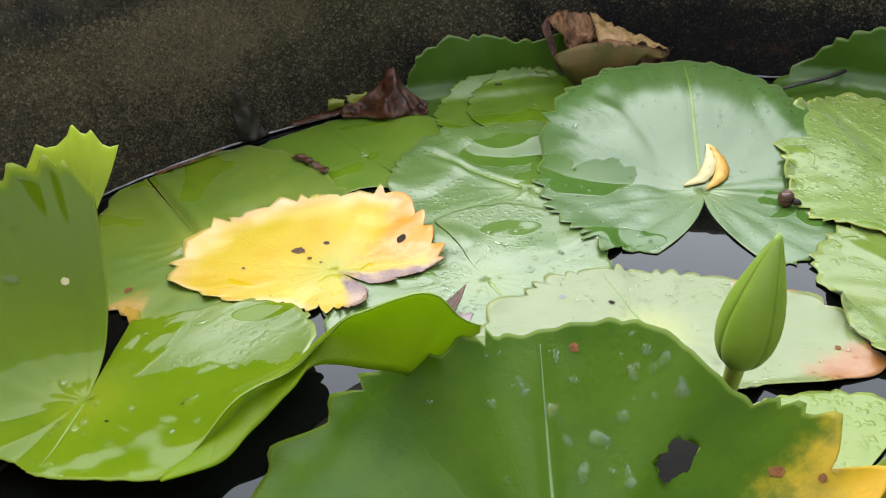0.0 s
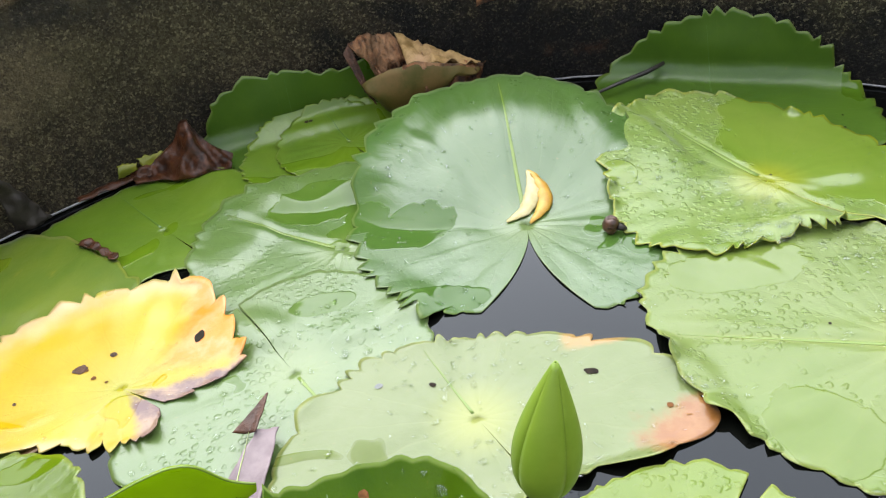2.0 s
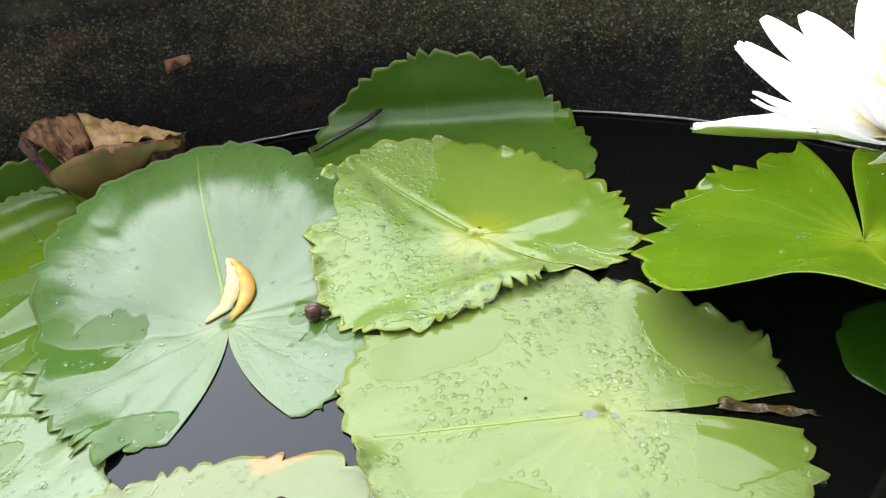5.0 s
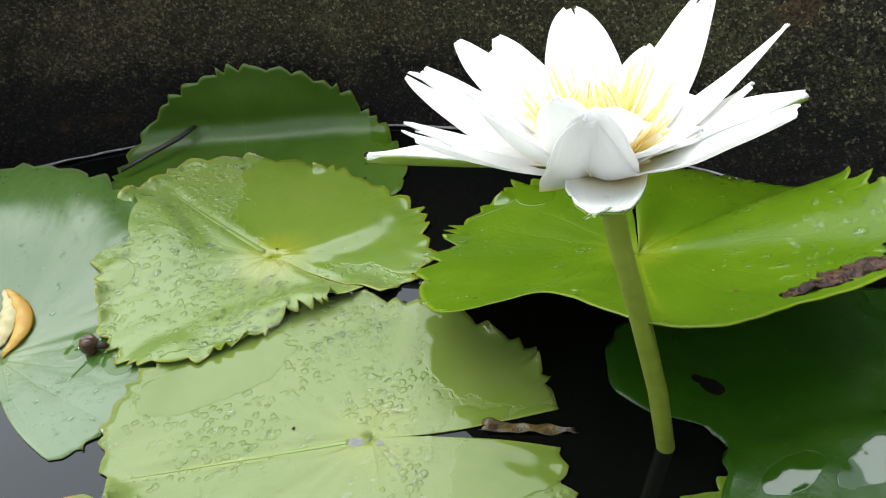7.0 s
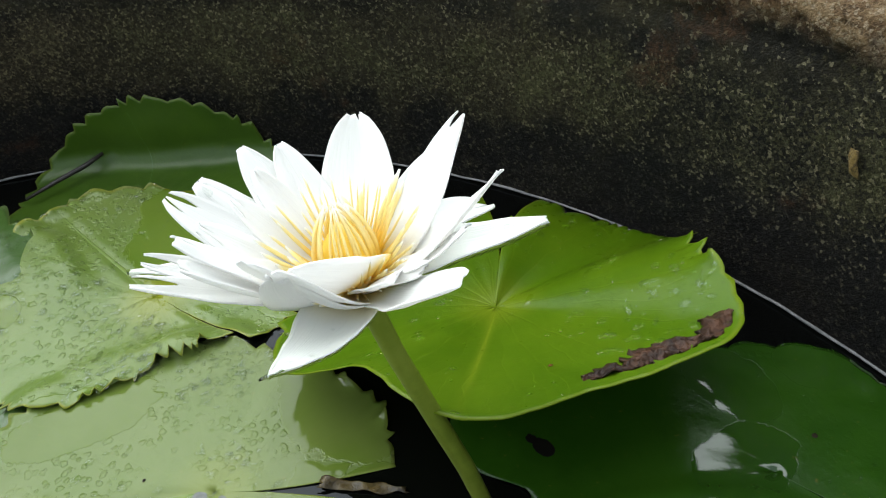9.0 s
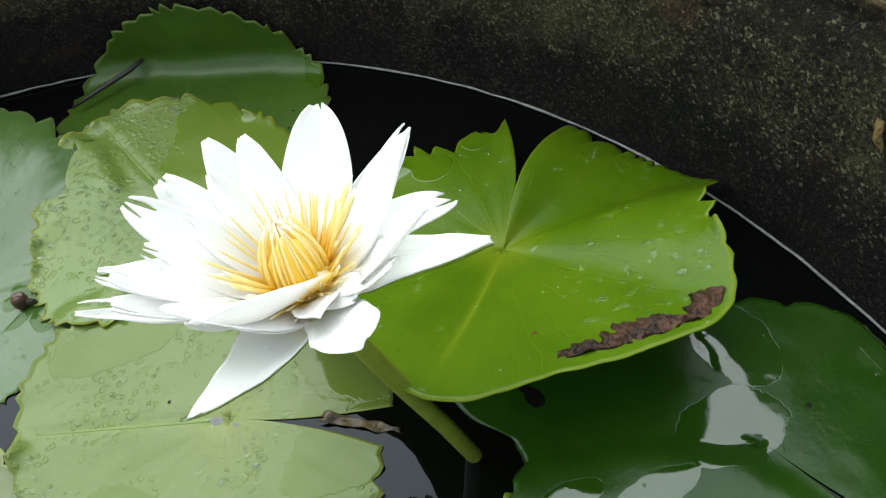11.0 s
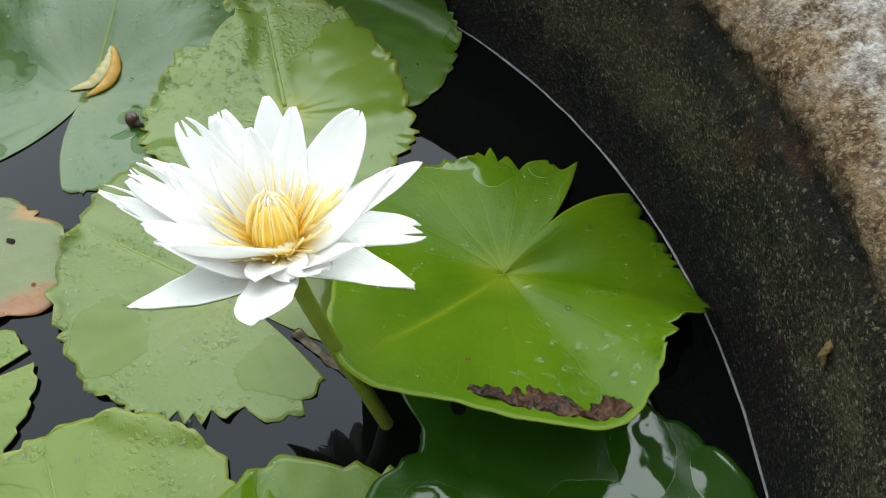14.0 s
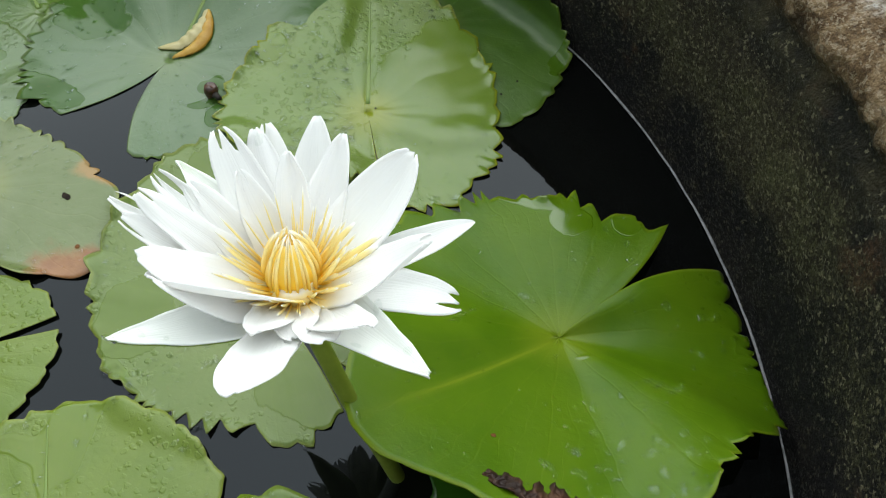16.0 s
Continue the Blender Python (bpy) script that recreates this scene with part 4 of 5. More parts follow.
pad_g, g_g = lily_pad("old green lily pad raised on edge, yellowing, with a torn hole", (0.022, 0.172, 0.018), (-95, 8),
    [(0, .09, 0), (60, .10, .03), (95, .112, .052), (108, .106, .056), (114, .099, .056), (124, .088, .054), (135, .087, .062), (158, .10, .058), (172, .102, .052), (188, .104, .044), (202, .109, .043), (209, .115, .036), (222, .143, .012), (234, .154, -.007), (242, .157, -.012), (254, .148, -.014), (290, .12, -.014), (330, .10, -.01), (360, .09, 0)], OLD, (46, .019), seed=39, smooth_margin=((112, 204),), power=1.5, curl=.002, cells=(260, 44), floats=False, creases=((88, .002, .005),), ribs=((88, .0007),), hole=(0.072, 0.205, 0.0074))
pad_h, g_h = lily_pad("bright green lily pad with one lobe standing upright", (-0.218, 0.303, 0.012), (88, 0.8),
    [(0, .082, .084), (3, .083, .086), (8, .084, .098), (20, .086, .103), (35, .086, .098), (50, .085, .092), (85, .09, .09), (120, .10, .05), (150, .052, .006), (180, .056, .004), (211, .068, .003), (233, .092, .006), (247, .090, .010), (260, .101, .018), (274, .122, .018), (292, .127, .013), (307, .117, .008), (330, .086, .002), (352, .068, 0), (360, .067, 0)], OLIVE, (40, .006), seed=41, power=2.8, apex=.1, smooth_margin=((118, 288),), cells=(260, 30), floats=False)


# the half-rolled young leaf beside it: a trough whose far side stands up
def rolled_leaf():
    rows = []
    knots = (0.0, 0.2, 0.4, 0.55, 0.75, 0.88, 0.94, 1.0)
    at = np.linspace(0, 1, 81)
    low_edge = [smooth_curve(knots, v, at) for v in ((-.153, -.127, -.113, -.097, -.077, -.043, -0.033, -.003), (.232, .240, .255, .268, .276, .276, .276, .277), (.026, .026, .032, .041, .050, .041, 0.041, .064))]
    top_edge = [smooth_curve(knots, v, at) for v in ((-.156, -.141, -.119, -.093, -.056, -.021, -0.012, -.002), (.236, .252, .266, .276, .276, .276, .278, .279), (.023, .024, .042, .049, .081, .088, 0.073, .066))]
    for i in range(81):
        s = i / 80
        low = Vector((low_edge[0][i], low_edge[1][i], low_edge[2][i]))
        top = Vector((top_edge[0][i], top_edge[1][i], top_edge[2][i]))
        row = []
        for j in range(13):
            t = j / 12
            p = low.lerp(top, t) + Vector((0, 0.010 * math.sin(math.pi * t) * math.sin(math.pi * min(1, s * 1.1)) ** 0.5, 0))
            row.append(p + Vector((0, 0, 0.0015 * wob(p.x, p.y, p.z, 60))))
        rows.append(row)
    g = np.array(rows)
    uv = np.stack([g[..., 0] + 0.15, g[..., 2] * 1.5], 2)
    lip_line = [Vector(q) for q in g[:, 12]]
    ob = new("rolled_lily_leaf", sheet(rows, YOUNG, "rolled_lily_leaf", 0.0009, {"leaf": uv, "rim": uv * 0 + 0.5}))
    part("margin", tube(lip_line, [0.0005] * len(lip_line), RIB, "margin", 6), ob, "pale thin margin")
    return tagged(ob, "young yellow-green lily leaf half rolled up", "lily pad", "lily pads")


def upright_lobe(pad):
    """The far lobe of the standing leaf, toothed, light from behind painted into its pale colour."""
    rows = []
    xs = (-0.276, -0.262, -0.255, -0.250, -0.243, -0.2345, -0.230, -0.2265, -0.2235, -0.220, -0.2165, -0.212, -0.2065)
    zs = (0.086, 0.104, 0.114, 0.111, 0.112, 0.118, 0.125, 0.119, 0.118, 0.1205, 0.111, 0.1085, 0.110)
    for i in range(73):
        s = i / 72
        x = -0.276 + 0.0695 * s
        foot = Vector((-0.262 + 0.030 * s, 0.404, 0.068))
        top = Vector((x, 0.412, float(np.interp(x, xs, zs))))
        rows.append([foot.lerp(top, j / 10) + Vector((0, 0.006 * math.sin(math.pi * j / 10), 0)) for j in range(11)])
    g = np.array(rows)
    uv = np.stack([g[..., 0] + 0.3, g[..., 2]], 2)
    part("upright_lobe", sheet(rows, PAINTLIT, "upright_lobe", 0.0008, {"leaf": uv, "rim": uv * 0 + 0.5}), pad, "yellow-green toothed lobe, light from behind painted into its colour")


def spots(pad, grid, places):
    """Small eaten or rotten spots on a blade: (x, y, radius, material)."""
    flat = grid.reshape(-1, 3)
    for x, y, r, material in places:
        p = Vector(flat[np.argmin((flat[:, 0] - x) ** 2 + (flat[:, 1] - y) ** 2)])
        m, k = grid.shape[:2]
        at = int(np.argmin((flat[:, 0] - x) ** 2 + (flat[:, 1] - y) ** 2))
        j, i = min(max(at // k, 1), m - 2), min(max(at % k, 1), k - 2)
        a, b = Vector(grid[j + 1, i] - grid[j - 1, i]).normalized(), Vector(grid[j, i + 1] - grid[j, i - 1]).normalized()
        up = a.cross(b)
        up = up if up.z > 0 else -up
        verts = [p + up * 0.0007]
        for q in range(18):
            w = 2 * math.pi * q / 18
            rr = r * (0.85 + 0.3 * noise.noise((math.cos(w) * 1.5, math.sin(w) * 1.5, x * 90)))
            verts.append(p + (a * math.cos(w) + b * math.sin(w)) * rr + up * 0.0004)
        faces = [(0, 1 + q, 1 + (q + 1) % 18) for q in range(18)]
        part("spot", mesh_of("spot", verts, faces, material), pad, "small dark eaten spot")


spots(pad_p, g_p, ((0.080, 0.368, 0.0022, SCAR), (0.166, 0.354, 0.0036, SCAR), (0.051, 0.377, 0.0026, GREY), (0.195, 0.318, 0.002, SPOT)))
spots(pad_y, g_y, ((-0.050, 0.452, 0.0045, SCAR), (-0.124, 0.449, 0.005, BROWN), (-0.104, 0.456, 0.0025, BROWN), (-0.113, 0.437, 0.002, SPOT), (-0.160, 0.43, 0.0015, BROWN), (-0.118, 0.4445, 0.0013, SPOT), (-0.104, 0.430, 0.0012, SPOT)))
spots(pad_r, g_r, ((0.326, 0.319, 0.0040, GREY), (0.333, 0.314, 0.0022, GREY), (0.300, 0.345, 0.0012, SCAR)))
spots(pad_g, g_g, ((0.040, 0.262, 0.0028, SPOT), (0.105, 0.19, 0.003, SPOT), (0.118, 0.182, 0.002, SPOT)))
spots(pad_f, g_f, ((0.493, 0.247, 0.0017, SPOT),))
spots(pad_b, g_b, ((0.345, 0.486, 0.0012, SCAR),))
spots(pad_k18, g_k18, ((0.605, 0.176, 0.0018, SCAR), (0.486, 0.246, 0.0065, NEARBLACK), (0.4835, 0.2535, 0.0035, NEARBLACK),))
spots(pad_h, g_h, ((-0.239, 0.361, 0.0026, CREAM), (-0.20, 0.285, 0.0012, SCAR), (-0.16, 0.29, 0.0010, SCAR)))
spots(pad_l9, g_l9, ((-0.235, 0.415, 0.0035, SPOT), (-0.262, 0.445, 0.0025, SPOT)))
spots(pad_wall_right, g_i, ((0.425, 0.520, 0.0013, SCAR), (0.432, 0.528, 0.0011, SCAR), (0.418, 0.527, 0.0011, SCAR), (0.440, 0.545, 0.0012, SCAR)))
spots(pad_e2, g_e2, ((0.033, 0.700, 0.0022, SCAR), (0.037, 0.701, 0.002, SCAR)))
rolled_leaf()
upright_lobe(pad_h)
raindrops(g_b, 760, 1, (0.0008, 0.0034), bare=((0.400, 0.512, 0.075, 0.09),))
raindrops(g_b, 130, 53, (0.0006, 0.0015), around=(0.400, 0.500, 0.08))
raindrops(g_r, 640, 2, (0.0008, 0.0030), bare=((0.415, 0.335, 0.055, 0.06), (0.385, 0.265, 0.05, 0.03), (0.275, 0.405, 0.06, 0.03), (0.256, 0.282, 0.035, 0.035)))
raindrops(g_a, 420, 3, (0.0007, 0.0026))
raindrops(g_p, 300, 4, (0.0007, 0.0026))
raindrops(g_f, 190, 5, (0.0007, 0.0034))
raindrops(g_g, 120, 6, (0.0008, 0.0032), avoid=(0.072, 0.205, 0.016))
raindrops(g_h, 70, 7, (0.0008, 0.0040))
raindrops(g_f, 70, 51, (0.0010, 0.0042), around=(0.555, 0.262, 0.045))
raindrops(g_g, 16, 52, (0.0020, 0.0045), around=(0.050, 0.228, 0.030), avoid=(0.072, 0.205, 0.016))
raindrops(g_k18, 60, 8)
raindrops(g_c, 120, 9, (0.0007, 0.0024))
raindrops(g_s7, 300, 10, (0.0007, 0.0026))
raindrops(g_y, 60, 11)
raindrops(g_q6, 260, 12, (0.0007, 0.0028))
raindrops(g_v20, 80, 54, (0.0007, 0.0024))


# ---- the open flower ----
HEART = Vector((0.4115, 0.242, 0.170))
BLADES = []


def petal(name, tip, width, material, parent, arch=0.012, cup=0.25, seed=0, back=None, peak=0.5, point=0.7, forks=(), start=0.006, twist=0.0, root=0.42, tilt=0.0):
    """A petal from the flower's heart to its tip: arch lifts or drops its middle, cup hollows it. peak: where it is widest; point: how sharply it ends;
    forks: splits of its end, as (place across from -1 to 1, depth, half width)."""
    tip = Vector(tip)
    way = tip - HEART
    flatway = Vector((way.x, way.y, 0)).normalized()
    base = HEART + flatway * start
    mid = base.lerp(tip, 0.5) + Vector((0, 0, -arch))
    m, k = 26, 17
    rows = []
    lead = point * peak / (1 - peak)
    top = peak ** lead * (1 - peak) ** point
    for i in range(m):
        row = []
        for j in range(k):
            x = 2 * j / (k - 1) - 1
            tear = sum(depth * max(0.0, 1 - abs(x - at) / half) for at, depth, half in forks) + 0.012 * (1 + noise.noise((x * 3.1, seed * 1.7, 4)))
            s = (i / (m - 1)) * (1 - min(tear, 0.5))
            c = base * (1 - s) ** 2 + mid * 2 * s * (1 - s) + tip * s * s
            d = ((mid - base) * (1 - s) + (tip - mid) * s).normalized()
            side = d.cross(Vector((0, 0, 1))).normalized()
            up = side.cross(d)
            turn = tilt + twist * s
            side, up = side * math.cos(turn) + up * math.sin(turn), up * math.cos(turn) - side * math.sin(turn)
            w = width * 0.5 * (root * (1 - s) ** 3 + max(0.0, s) ** lead * max(0.0, 1 - s) ** point / top + 0.03)
            edge = 0.0007 * abs(x) ** 3 * noise.noise((s * 6 + x, seed * 2.3, 1))
            row.append(c + side * (x * w + edge) + up * (cup * w * x * x + 0.0007 * math.sin(2.5 * x + seed + 3 * s) + 0.0011 * noise.noise((s * 3.2, x * 1.4, seed * 0.9))))
        rows.append(row)
    me = sheet(rows, material, name, 0.0006)
    ob = part(name, me, parent)
    BLADES.append(np.array(rows))
    if back:
        under = [[p - Vector((0, 0, 0.0009)) for p in row] for row in rows]
        part("sepal_back", sheet(under, back, "sepal_back", 0.0005), ob, "green outer face")
    return ob


flower = new("water_lily_flower")
tagged(flower, "open white water lily with golden stamens on a tall stalk", "water lily")
stalk = [(0.4455, 0.2325, -0.10), (0.4455, 0.2325, 0.0), (0.437, 0.233, 0.045), (0.4265, 0.235, 0.090), (0.4175, 0.239, 0.130), (0.4125, 0.2415, 0.158), (0.4115, 0.242, 0.171)]
part("stalk", tube(stalk, [.0044, .0044, .0043, .0042, .0041, .0043, .0064], STEM, "stalk", 16), flower, "thick smooth green-brown stalk")
part("receptacle", tube([HEART + Vector((0, 0, z)) for z in (-.004, .001, .005, .008)], [.006, .009, .0095, .006], STAMEN, "receptacle", 16), flower)
SEPALS = (((0.3674, 0.1929, 0.198), .0195, .011, .3, .1), ((0.4738, 0.2166, 0.183), .020, .005, .6, .25), ((0.343, 0.282, 0.180), .018, .004, .6, -.25))
for i, (tip, width, arch, cup, twist) in enumerate(SEPALS):
    petal("sepal", tip, width, SEPALIN, flower, arch, cup, 50 + i, SEPALOUT, 0.30, 0.85, twist=twist, root=0.6)
TORN = ((-0.35, .16, .3), (0.3, .10, .25))
PETALS = (
    ((0.4210, 0.1816, 0.211), .021, .010, .62, .45, (), .0),
    ((0.4419, 0.3013, 0.1964), .0255, .009, .56, .55, ((0.25, .04, .2),), .0),
    ((0.4104, 0.3056, 0.1930), .017, .007, .50, .65, (), .1),
    ((0.3971, 0.3108, 0.1938), .019, .010, .50, .65, (), -.1),
    ((0.3773, 0.3023, 0.1925), .017, .011, .50, .60, ((-0.3, .07, .25),), .0),
    ((0.3758, 0.2959, 0.1955), .016, .012, .52, .60, (), .2),
    ((0.3640, 0.2885, 0.2000), .020, .014, .50, .42, ((-0.3, .13, .25), (0.45, .16, .3)), .1),
    ((0.3485, 0.2628, 0.1975), .013, .009, .45, .34, ((0.3, .24, .4), (-0.5, .10, .3)), .25),
    ((0.3436, 0.2430, 0.2055), .013, .010, .48, .45, ((0.55, .22, .4),), .0),
    ((0.3575, 0.2310, 0.2140), .014, .014, .50, .45, ((-0.4, .16, .3),), .0),
    ((0.3594, 0.2412, 0.2163), .015, .014, .50, .55, ((0.2, .10, .3),), .0),
    ((0.3735, 0.2160, 0.2183), .026, .020, .46, .55, (), .0),
    ((0.3790, 0.2112, 0.2150), .022, .018, .48, .55, ((0.3, .06, .2),), .0),
    ((0.4641, 0.2525, 0.2120), .020, .012, .48, .48, ((0.35, .17, .25), (-0.55, .10, .3)), .35),
    ((0.4706, 0.2890, 0.1760), .015, .003, .55, .55, (), .2),
    ((0.4732, 0.2575, 0.1630), .019, -.010, .62, .36, ((0.35, .18, .35), (-0.5, .08, .3)), .1),
    ((0.4542, 0.2140, 0.2140), .019, .014, .52, .50, ((0.5, .14, .3), (-0.3, .06, .2)), .3),
    ((0.4400, 0.2110, 0.2000), .015, .006, .60, .42, (), .2),
    ((0.4250, 0.2150, 0.1870), .017, -.003, .50, .50, ((0.2, .08, .3),), .0),
    ((0.4125, 0.2100, 0.1940), .016, .000, .50, .50, (), .0),
    ((0.3950, 0.2860, 0.1990), .015, .008, .50, .60, (), .0),
    ((0.3820, 0.2700, 0.2020), .014, .008, .50, .60, TORN, .0),
    ((0.3680, 0.2560, 0.2060), .015, .010, .50, .50, TORN, .0),
)
for i, (tip, width, arch, peak, point, forks, twist) in enumerate(PETALS):
    petal("petal", tip, width, WHITE, flower, arch, 0.2, 70 + i, None, peak, point, forks, twist=twist)
petal("petal", (0.3811, 0.2126, 0.2106), .030, WHITE, flower, .010, 0.25, 96, None, .45, .5, tilt=-0.6, root=0.9)
for i, (length, foot, lean) in enumerate(((0.034, (0.0065, 0.0058, 0.003), 36), (0.029, (0.0080, 0.0050, 0.003), 33), (0.026, (0.0040, 0.0085, 0.003), 62))):
    a = radians(lean)
    line = [HEART + Vector(foot) + Vector((math.cos(a) * 0.7 * length * q + 0.004 * q * q, math.sin(a) * 0.75 * length * q, 0.55 * length * q ** 1.2)) for q in np.linspace(0, 1, 9)]
    part("strap_petal", tube(line, [.0013, .0015, .0016, .0016, .0015, .0014, .0012, .0010, .0004], STAMENPALE, "strap_petal", 8, 0.4), flower, "narrow white strap between petals and stamens")


for i, blade in enumerate(BLADES[:3] + BLADES[6:9]):
    raindrops(blade, 12 if i < 3 else 7, 40 + i, (0.0010, 0.0036), label="clear rain drops on a petal of the water lily")


def stamen(length, lean, curve, width, material, name):
    """A flat strap that leans out by an angle, and bows back in by curve."""
    pts, rad = [], []
    for i in range(11):
        s = i / 10
        pts.append((math.sin(lean) * length * s - curve * length * s * s, 0, math.cos(lean) * length * s + 0.15 * curve * length * s * s))
        rad.append(width * (0.85 + 0.5 * s - 0.75 * s * s) if s < 0.95 else width * 0.3)
    return tube(pts, rad, material, name, 8, 0.42)


# the closed middle: straps side by side over an egg-shaped core, round them the spreading ones
CORE = Matrix.Translation(HEART + Vector((-0.002, 0.003, 0.001))) @ pose(0, 0, 0, -9, 2, 0)
core = part("stamen_core", tube([(0, 0, z) for z in (.0, .005, .010, .014, .018, .021)], [.0076, .0090, .0090, .0066, .0034, .0008], GOLD, "stamen_core", 24), flower, "golden closed heart of the flower")
core.matrix_basis = CORE
rng = random.Random(8)


def closed_strap(length, swell, width):
    pts, rad = [], []
    for i in range(13):
        s = i / 12
        out = 0.0080 + swell * math.sin(math.pi * min(1.0, 0.12 + 0.8 * s)) - 0.0066 * s ** 2.2
        pts.append((out, 0, length * s))
        rad.append(width * (1.0 - 0.62 * s ** 1.6) if s < 0.97 else width * 0.2)
    return tube(pts, rad, STAMEN, "stamen", 8, 0.6)


closed_kinds = [closed_strap(0.0285, 0.0024, 0.00118), closed_strap(0.0270, 0.0028, 0.00110), closed_strap(0.0295, 0.0021, 0.00120)]
for i in range(26):
    ob = part("stamen", closed_kinds[i % 3], flower)
    ob.matrix_basis = CORE @ pose(0, 0, 0, 0, rng.uniform(-4, 5), 360 / 26 * i + rng.uniform(-4, 4)) @ Matrix.Scale(rng.uniform(0.90, 1.06), 4)
outer_kinds = [stamen(0.034, radians(40), 0.10, 0.0009, STAMENPALE, "stamen"), stamen(0.031, radians(56), 0.16, 0.0010, STAMENPALE, "stamen"), stamen(0.024, radians(70), 0.22, 0.0012, STAMEN, "stamen")]
for i in range(90):
    ob = part("stamen", outer_kinds[i % 3], flower)
    a = 360 / 90 * i * 7 + rng.uniform(-4, 4)
    small = 0.75 if -130 < (a + 180) % 360 - 180 < -20 else 1.0
    ob.matrix_basis = Matrix.Translation(HEART + Vector((-0.001, 0.002, 0.003))) @ pose(0, 0, 0, 0, rng.uniform(-8, 8), a) @ Matrix.Translation((0.0085, 0, 0)) @ Matrix.Scale(small * rng.uniform(0.72, 1.0), 4)


# ---- buds ----
def lily_bud(foot, neck, tip, girth, label):
    """A closed bud: four sepals folded into a pointed spindle on a stalk."""
    foot, neck, tip = Vector(foot), Vector(neck), Vector(tip)
    ob = new("lily_bud")
    ob.location = (0, 0, 0)
    tagged(ob, label, "lily bud", "lily buds")
    axis = (tip - neck)
    length = axis.length
    axis.normalize()
    bend = foot.lerp(neck, 0.5) + Vector((0.004, 0, 0))
    pts = [foot * (1 - s) ** 2 + bend * 2 * s * (1 - s) + neck * s * s for s in np.linspace(0, 1, 8)] + [neck + axis * 0.004]
    part("stalk", tube(pts, [.0036] * 7 + [.0042, .0065], BUDSTEM, "stalk", 12), ob, "pale yellow-green stalk")
    side = axis.cross(Vector((0, 1, 0.2))).normalized()
    front = side.cross(axis)
    for q in range(4):
        rows = []
        for i in range(26):
            s = i / 25
            r = girth * (math.sin(math.pi * min(1, 0.10 + 0.9 * s ** 0.78)) ** 0.85 * (1 - 0.35 * s) * 1.12 + 0.02)
            row = []
            for j in range(9):
                x = j / 8 - 0.5
                a = math.pi / 2 * (q + x) + 0.5
                rr = r * (1 - 0.05 * (2 * abs(x)) ** 3 + 0.03 * math.cos(math.pi * x))
                row.append(neck + axis * length * s + (side * math.cos(a) + front * math.sin(a)) * rr)
            rows.append(row)
        part("sepal", sheet(rows, BUDGREEN, "sepal", -0.0006), ob)
        seam = []
        for i in range(3, 24):
            s = i / 25
            r = girth * (math.sin(math.pi * min(1, 0.10 + 0.9 * s ** 0.78)) ** 0.85 * (1 - 0.35 * s) * 1.12 + 0.02) * 0.955
            a = math.pi / 2 * (q + 0.5) + 0.5
            seam.append(neck + axis * length * s + (side * math.cos(a) + front * math.sin(a)) * r)
        part("seam", tube(seam, [.00045] * len(seam), BUDPALE, "seam", 6), ob, "pale seam between two sepals")
    return ob


lily_bud((0.090, 0.246, -0.05), (0.1065, 0.243, 0.066), (0.1140, 0.243, 0.131), 0.0118, "closed green water lily bud on its stalk beside a raised pad")
lily_bud((0.150, 0.195, -0.05), (0.160, 0.199, 0.010), (0.1655, 0.200, 0.067), 0.0105, "smaller closed green lily bud close to the water")


# ---- dead leaves and litter ----
def scrap(name, label, corner, along, across, material, bend=0.2, crumple=0.002, seed=0, cells=(14, 10), torn=0.25, category="dead leaf", taper=0.0):
    """A scrap of leaf: a torn sheet from a corner along two directions, bent across and crumpled."""
    corner, along, across = Vector(corner), Vector(along), Vector(across)
    up = along.cross(across).normalized()
    m, k = cells
    rows = []
    for i in range(m):
        s = i / (m - 1)
        width = 1 - taper * s - torn * 0.5 * (noise.noise((s * 5, seed, 0)) + 0.3)
        row = []
        for j in range(k):
            t = (j / (k - 1) - 0.5) * max(width, 0.04) + 0.5
            p = corner + along * s + across * t + up * bend * across.length * (0.25 - (t - 0.5) ** 2) * 4 * 0.5
            e = torn * 0.08 * noise.noise((t * 7, seed + 3, 1)) * (1 if i in (0, m - 1) else 0)
            p += along * e + up * crumple * (noise.noise((p.x * 60, p.y * 60, p.z * 60 + seed)) + 0.6 * noise.noise((p.x * 150, p.y * 150, p.z * 150)))
            row.append(p)
        rows.append(row)
    ob = new(name, sheet(rows, material, name, 0.0007))
    return tagged(ob, label, category)


def rotted_edge(pad, grid):
    """The brown crumbling part of a pad's margin, lying on the blade."""
    m, k = grid.shape[:2]
    rows = []
    for i in range(60):
        s = i / 59
        col = int(k * (0.578 + 0.118 * s))
        width = 0.019 * (0.66 + 0.30 * s + 0.9 * noise.noise((s * 6, 3, 1)) + 0.35 * noise.noise((s * 17, 7, 1))) * math.sin(math.pi * min(1, s * 0.96 + 0.02)) ** 0.4
        edge, inn = Vector(grid[m - 2, col]), Vector(grid[m // 2, col])
        into = (inn - edge).normalized()
        start = 0.001 + 0.007 * (1 - s) + 0.003 * noise.noise((s * 8, 1, 5))
        row = []
        for j in range(9):
            p = edge + into * (start + width * j / 8)
            p.z += 0.0022 + 0.0030 * (noise.noise((p.x * 130, p.y * 130, 2)) + 0.8 * noise.noise((p.x * 300, p.y * 300, 6))) - 0.0015 * (abs(j - 4) / 4) ** 2
            row.append(p)
        rows.append(row)
    part("rotted_edge", sheet(rows, BROWN, "rotted_edge", 0.0009), pad, "crumbling dark brown rot along the margin")


